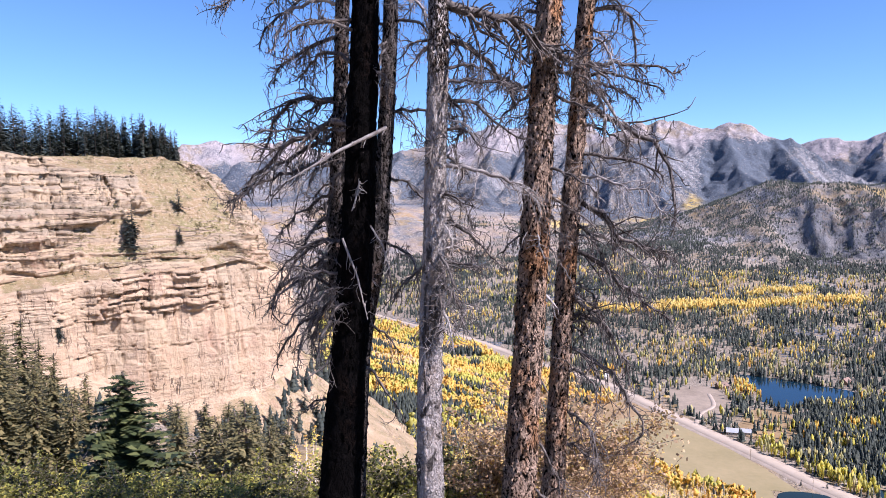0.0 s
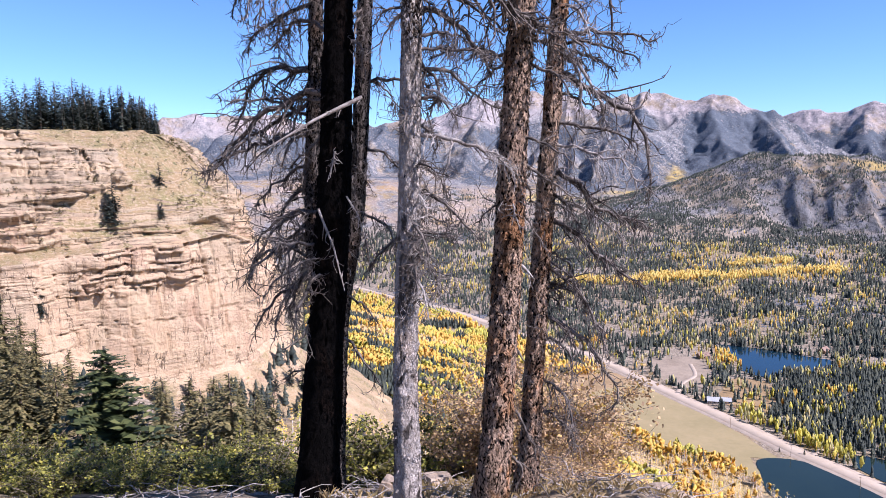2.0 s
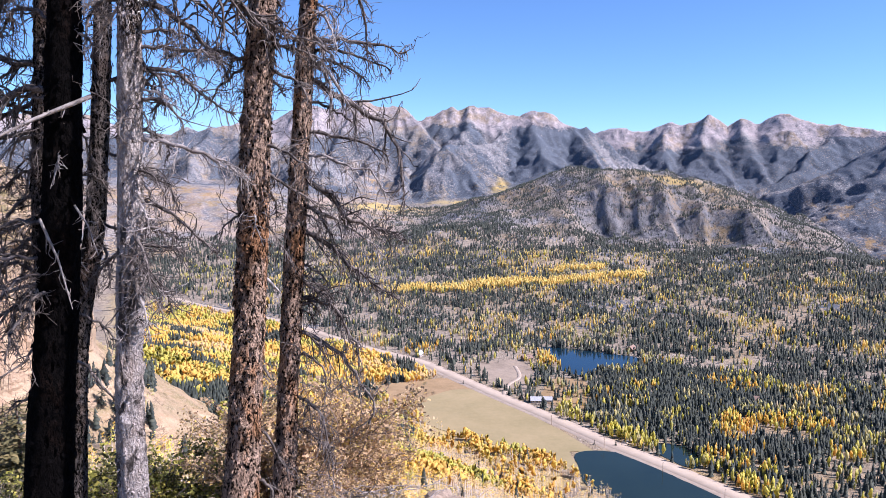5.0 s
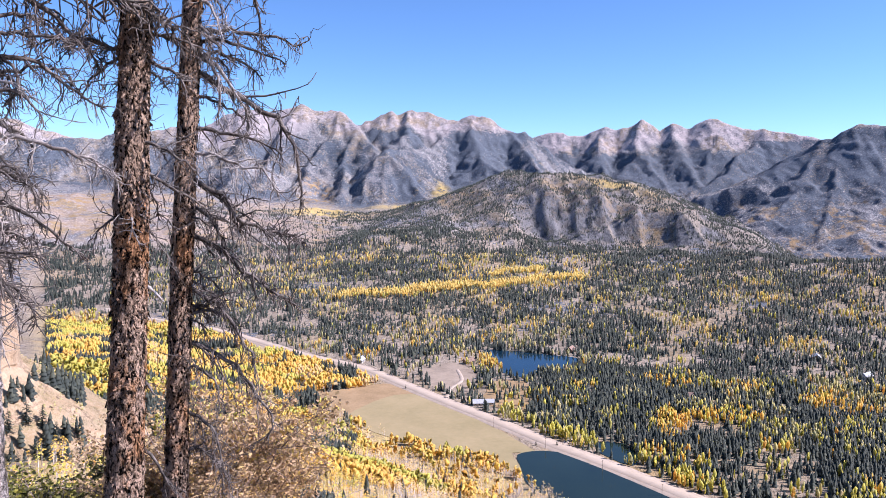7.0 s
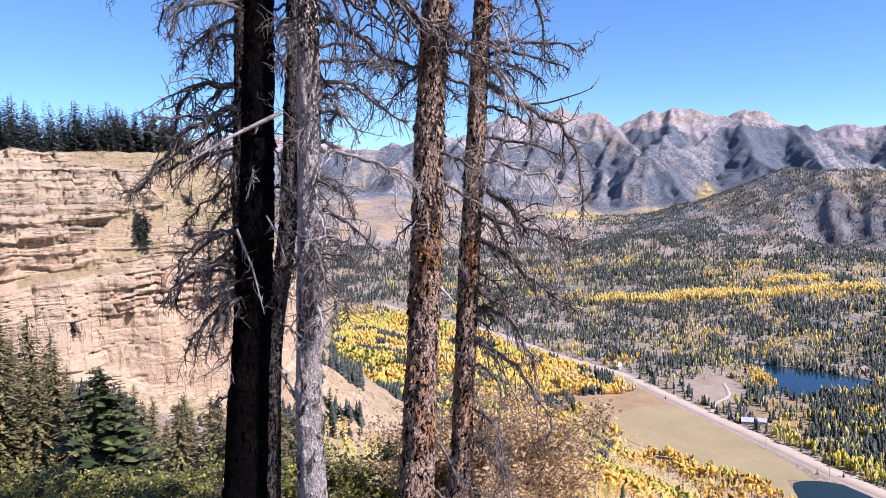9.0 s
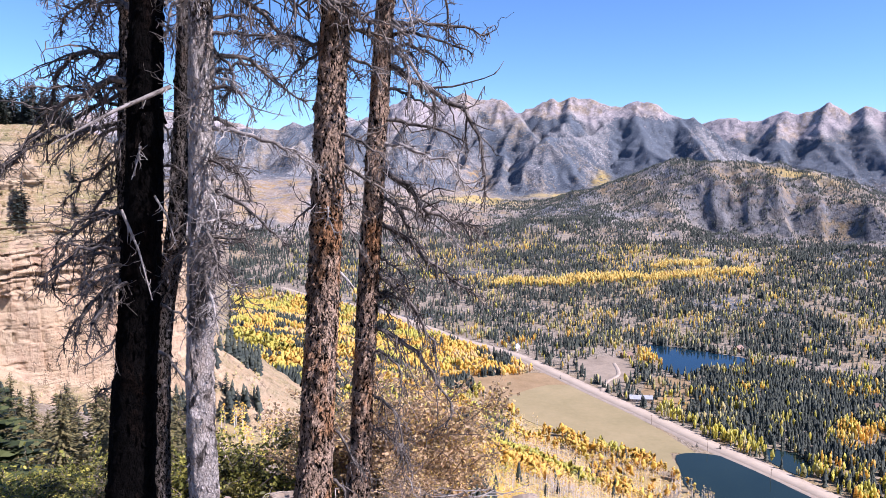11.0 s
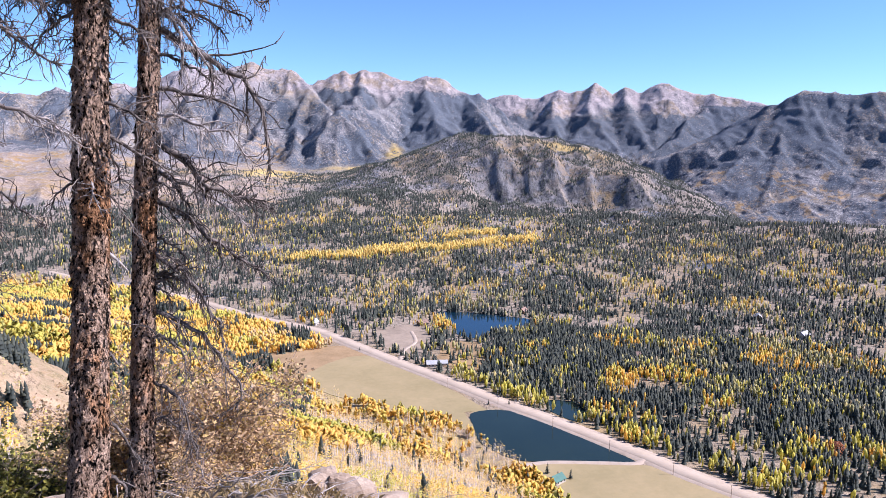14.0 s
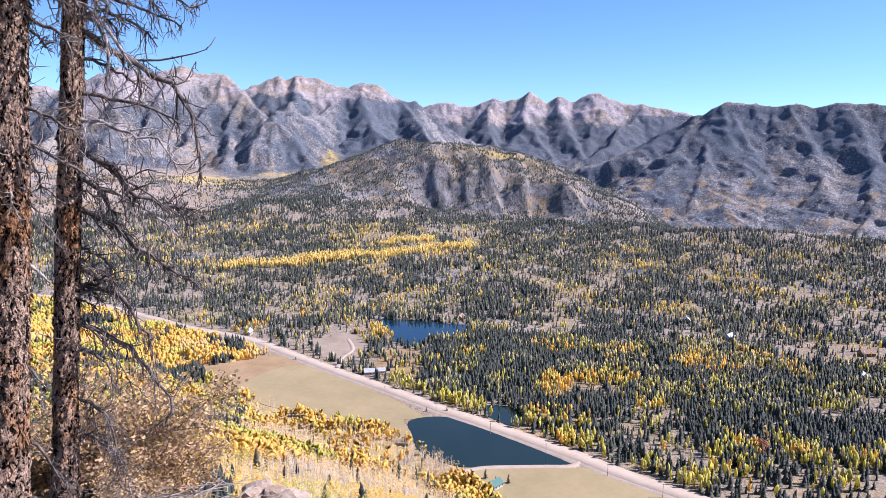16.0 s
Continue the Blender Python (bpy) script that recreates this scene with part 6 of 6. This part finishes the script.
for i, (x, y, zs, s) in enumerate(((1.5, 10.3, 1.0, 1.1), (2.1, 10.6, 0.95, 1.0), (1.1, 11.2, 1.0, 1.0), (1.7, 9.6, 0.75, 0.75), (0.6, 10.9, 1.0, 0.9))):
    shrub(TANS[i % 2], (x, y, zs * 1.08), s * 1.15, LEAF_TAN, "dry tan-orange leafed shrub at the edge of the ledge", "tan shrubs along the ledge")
for x, y, zs, s in ((4.9, 9.2, 0.7, 0.75), (5.4, 8.9, 0.7, 0.7), (7.0, 7.2, 0.7, 0.7), (1.4, 8.3, 0.5, 0.6)):
    shrub(TAN_COARSE, (x, y, zs), s, LEAF_TAN, "half-bare shrub with thin grey twigs", "bare shrubs along the ledge")

MAT_ROCK = make_plain("pale_sandstone", (0.24, 0.18, 0.13), (0.42, 0.335, 0.26), 2.2, 0.9, 0.2, 5, 0.02)


def boulder(seed, at, size):
    rng = random.Random(seed)
    bm = bmesh.new()
    bmesh.ops.create_cube(bm, size=1.0)
    bmesh.ops.subdivide_edges(bm, edges=bm.edges, cuts=5, use_grid_fill=True)
    for v in bm.verts:
        n = noise.noise(v.co * 1.3 + Vector((seed, 0, 0))) * 0.22 + noise.noise(v.co * 4 + Vector((0, seed, 0))) * 0.07
        v.co = (v.co * 0.75 + v.co.normalized() * 0.17) * (1 + n)
        v.co.z += 0.12 * round(v.co.z * 3) / 3
    bmesh.ops.scale(bm, vec=size, verts=bm.verts)
    bmesh.ops.rotate(bm, cent=(0, 0, 0), matrix=Euler((rng.uniform(-0.3, 0.3), rng.uniform(-0.3, 0.3), rng.uniform(0, 6))).to_matrix(), verts=bm.verts)
    me = bpy.data.meshes.new("boulder")
    bm.to_mesh(me)
    bm.free()
    me.materials.append(MAT_ROCK)
    ob = tagged(new("boulder", me), "pale tan sandstone boulder on the ledge's edge", "boulder", "boulders on the ledge")
    ob.location = (at[0], at[1], ground_at(at[0], at[1]) + at[2])
    return ob


for i, (x, y, dz, sx, sy, sz) in enumerate(((3.35, 10.6, 0.3, 0.5, 0.5, 0.4), (3.75, 10.5, 0.28, 0.6, 0.5, 0.45), (4.15, 10.3, 0.2, 0.6, 0.6, 0.4), (3.55, 10.1, 0.15, 0.45, 0.4, 0.3), (3.1, 10.1, 0.0, 0.35, 0.4, 0.28), (4.4, 9.9, 0.0, 0.45, 0.4, 0.3), (2.9, 10.7, 0.05, 0.4, 0.35, 0.3), (3.95, 9.8, 0.0, 0.4, 0.3, 0.25), (3.5, 10.35, 0.3, 0.4, 0.35, 0.3), (3.9, 10.75, 0.4, 0.4, 0.4, 0.35), (4.3, 10.6, 0.3, 0.35, 0.4, 0.3), (3.2, 10.4, 0.2, 0.3, 0.3, 0.25), (0.0, 9.4, 0.0, 0.4, 0.35, 0.25), (-0.6, 9.0, 0.0, 0.3, 0.3, 0.2))):
    boulder(900 + i, (x, y, dz + (0.12 if dz > 0.1 else 0.0)), (sx * 0.85, sy * 0.85, sz * 1.15))


def build_grass():
    rng, s = random.Random(61), Shape()
    for _ in range(3600):
        x, y = rng.uniform(-1.2, 5.5), rng.uniform(6.0, 11.5)
        if value_noise(np.array([x * 1.1]), np.array([y * 1.1]), 7)[0] < 0.4:
            continue
        s.v.append(Vector((x, y, 0)))
    pts = np.array([(v.x, v.y) for v in s.v])
    zs = ground(pts[:, 0], pts[:, 1])
    s = Shape()
    for (x, y), z in zip(pts, zs):
        p = Vector((x, y, z))
        for _ in range(2):
            a0 = rng.random() * 6.283
            u = Vector((math.cos(a0), math.sin(a0), 0)) * 0.0025
            tip = p + Vector((rng.gauss(0, 0.05), rng.gauss(0, 0.05), rng.uniform(0.04, 0.13)))
            n0 = len(s.v)
            s.v += [p - u, p + u, p.lerp(tip, 0.6) + u * 0.7 + Vector((0, 0, 0.03)), tip]
            s.f.append((n0, n0 + 1, n0 + 2, n0 + 3))
    mat = make_leaf_mat("dry_grass", ((0.0, (0.30, 0.22, 0.09)), (0.6, (0.40, 0.29, 0.15)), (1.0, (0.20, 0.16, 0.07))), 0.7, 0.2)
    single("dry_grass", s.mesh("dry_grass"), mat, "tufts of dry tan grass on the ledge", "grass", "stuff")
    t = Shape()
    for _ in range(420):
        x, y = rng.uniform(-3.5, 3.5), rng.uniform(6.6, 10.0)
        pts = curve_points(Vector((x, y, 0.03)), rng.uniform(0, 360), rng.uniform(-3, 18), rng.uniform(0.2, 0.9), 12, rng, 5, 0.1)
        z = ground_at(x, y)
        pts = [p + Vector((0, 0, z - 0.27 * (p.y - y))) for p in pts]
        t.tube(pts, [0.009 * (1 - 0.14 * i) for i in range(6)], 4)
    single("fallen_twigs", t.mesh("fallen_twigs", True), TWIG_PALE, "bleached fallen twigs littering the ledge", "twigs", "stuff")


build_grass()


# ---- houses, poles and single trees of the valley floor ----
MAT_WALL_LOG = make_plain("log_wall", (0.16, 0.10, 0.06), (0.28, 0.19, 0.12), 0.8)
MAT_WALL_PALE = make_plain("pale_boards", (0.42, 0.39, 0.35), (0.55, 0.51, 0.46), 0.8)
MAT_ROOF_GREEN = make_plain("green_metal_roof", (0.03, 0.11, 0.09), (0.05, 0.15, 0.12), 0.5, 0.6, 0.3)
MAT_ROOF_GREY = make_plain("grey_metal_roof", (0.32, 0.33, 0.35), (0.44, 0.45, 0.47), 0.5, 0.45, 0.4)
MAT_ROOF_BROWN = make_plain("brown_shingles", (0.20, 0.13, 0.10), (0.30, 0.21, 0.17), 0.9)
MAT_PANE = Nodes("dark_pane", 0.08, 0.6).done((0.02, 0.025, 0.03))


def box_mesh(name, w, d, h):
    bm = bmesh.new()
    bmesh.ops.create_cube(bm, size=1.0)
    bmesh.ops.scale(bm, vec=(w, d, h), verts=bm.verts)
    bmesh.ops.bevel(bm, geom=bm.edges, offset=min(w, d, h) * 0.04, segments=1)
    me = bpy.data.meshes.new(name)
    bm.to_mesh(me)
    bm.free()
    return me


def cabin(x, y, turn, w, d, h, wall, roof, label):
    """A cabin with gable walls, an overhanging roof, windows, a door and a chimney."""
    ob = thing("cabin", (x, y, max(FLOOR, ground_at(x, y)) + 0.2), label, "house", "cabins in the valley")
    ob.rotation_euler = (0, 0, radians(turn))
    top = h + d * 0.38
    v = [(sx * w / 2, sy * d / 2, z) for z in (-1.0, h) for sx, sy in ((-1, -1), (1, -1), (1, 1), (-1, 1))] + [(-w / 2, 0, top), (w / 2, 0, top)]
    me = bpy.data.meshes.new("wall")
    me.from_pydata(v, [], [(0, 1, 5, 4), (2, 3, 7, 6), (1, 2, 6, 9, 5), (3, 0, 4, 8, 7)])
    part("wall", me, wall, ob)
    for s in (-1, 1):
        o, t = 0.6, 0.22
        q = [(-w / 2 - o, 0, top + 0.05), (w / 2 + o, 0, top + 0.05), (w / 2 + o, s * (d / 2 + o), h - o * 0.76), (-w / 2 - o, s * (d / 2 + o), h - o * 0.76)]
        me = bpy.data.meshes.new("roof_slope")
        me.from_pydata(q + [(a0, b0, c0 + t) for a0, b0, c0 in q], [], [(0, 1, 2, 3), (7, 6, 5, 4), (0, 4, 5, 1), (1, 5, 6, 2), (2, 6, 7, 3), (3, 7, 4, 0)])
        part("roof_slope", me, roof, ob)
    pane = box_mesh("window", 1.2, 0.1, 1.1)
    for k in range(max(2, int(w / 3.5))):
        for s in (-1, 1):
            o = part("window", pane, MAT_PANE, ob)
            o.location = (-w / 2 + (k + 0.7) * w / max(2, int(w / 3.5)), s * d / 2, h * 0.55)
    o = part("door", box_mesh("door", 1.0, 0.12, 2.0), MAT_ROOF_BROWN, ob)
    o.location = (-w / 2 + 0.9, -d / 2, 1.0)
    o = part("chimney", box_mesh("chimney", 0.8, 0.8, 1.8), MAT_ROCK, ob)
    o.location = (w * 0.25, d * 0.12, top + 0.3)


cabin(277, 437, 20, 11, 8, 3.2, MAT_WALL_PALE, MAT_ROOF_GREEN, "small cabin with a green metal roof")
cabin(293, 731, -15, 12, 8, 3.2, MAT_WALL_PALE, MAT_ROOF_GREY, "white-walled house with a pale grey roof by the highway")
cabin(306, 730, -15, 10, 7, 3.0, MAT_WALL_PALE, MAT_ROOF_GREY, "white-walled house with a pale grey roof by the highway")
cabin(209, 957, 60, 16, 9, 3.5, MAT_WALL_PALE, MAT_ROOF_GREY, "long pale house among spruces by the highway")
cabin(348, 905, 10, 14, 9, 3.5, MAT_WALL_LOG, MAT_ROOF_BROWN, "brown log house near the lake")
cabin(514, 922, 40, 15, 10, 3.8, MAT_WALL_LOG, MAT_ROOF_BROWN, "brown log house on the lake's shore")
cabin(797, 485, 30, 18, 11, 4.0, MAT_WALL_PALE, MAT_ROOF_GREY, "house with a shining pale metal roof in the forest")
cabin(901, 546, -20, 18, 11, 4.0, MAT_WALL_LOG, MAT_ROOF_BROWN, "dark brown house in the forest")
cabin(802, 677, 15, 16, 10, 4.0, MAT_WALL_PALE, MAT_ROOF_GREY, "house with a pale roof among spruces")
cabin(822, 775, 50, 16, 10, 4.0, MAT_WALL_LOG, MAT_ROOF_GREY, "house with a pale roof among spruces")
cabin(538, 675, -30, 13, 9, 3.6, MAT_WALL_LOG, MAT_ROOF_BROWN, "brown log house among spruces")
cabin(766, 577, 80, 15, 10, 3.6, MAT_WALL_LOG, MAT_ROOF_BROWN, "brown log house among spruces")

lone = spruce_meshes(610, 9.0, 110, 0.22, 4, 0.2)
for x, y, s in ((278, 452, 1.0), (290, 438, 0.9), (300, 600, 0.6), (318, 592, 0.7), (233, 815, 0.6)):
    ob = spruce(lone, (x, y, FLOOR + 0.2), MAT_SPRUCE, "single dark spruce standing in the meadow", "lone spruces in the meadow")
    ob.scale = (s, s, s)

MAT_RUST = make_leaf_mat("rust_leaves", ((0.0, (0.30, 0.10, 0.05)), (0.5, (0.42, 0.17, 0.09)), (1.0, (0.50, 0.24, 0.12))), 0.7, 0.35)
rust_rng = np.random.RandomState(5)
rv, rf = aspen_shape(rust_rng, 420, 0.62, 0.12, 0.05)
rust = thing("oak_tree", (518, 396, FLOOR - 0.2), "rust-red broad oak among green and yellow trees", "tree")
part("crown", mesh_from("crown", rv * 12.0, rf), MAT_RUST, rust)
trunk_shape = Shape()
trunk_shape.tube([Vector((0, 0, 0)), Vector((0.1, 0, 3)), Vector((0, 0.2, 6))], [0.45, 0.35, 0.15], 7)
part("trunk", trunk_shape.mesh("trunk", True), MAT_TRUNK, rust)

MAT_POLE = make_plain("pole_wood", (0.20, 0.15, 0.11), (0.32, 0.26, 0.20), 2.0)


def utility_pole(x, y, turn):
    ob = thing("utility_pole", (x, y, FLOOR + 0.1), "weathered wooden utility pole beside the highway", "utility pole", "poles along the highway")
    s = Shape()
    s.tube([Vector((0, 0, -0.5)), Vector((0, 0, 10.5))], [0.2, 0.14], 8)
    part("pole", s.mesh("pole", True), MAT_POLE, ob)
    part("crossarm", box_mesh("crossarm", 2.6, 0.14, 0.16), MAT_POLE, ob).location = (0, 0.14, 9.6)
    ob.rotation_euler = (0, 0, radians(turn))


for x, y in ((308, 592), (330, 528), (349, 470), (370, 417), (384, 372), (284, 660)):
    utility_pole(x - 3, y - 2, 15)
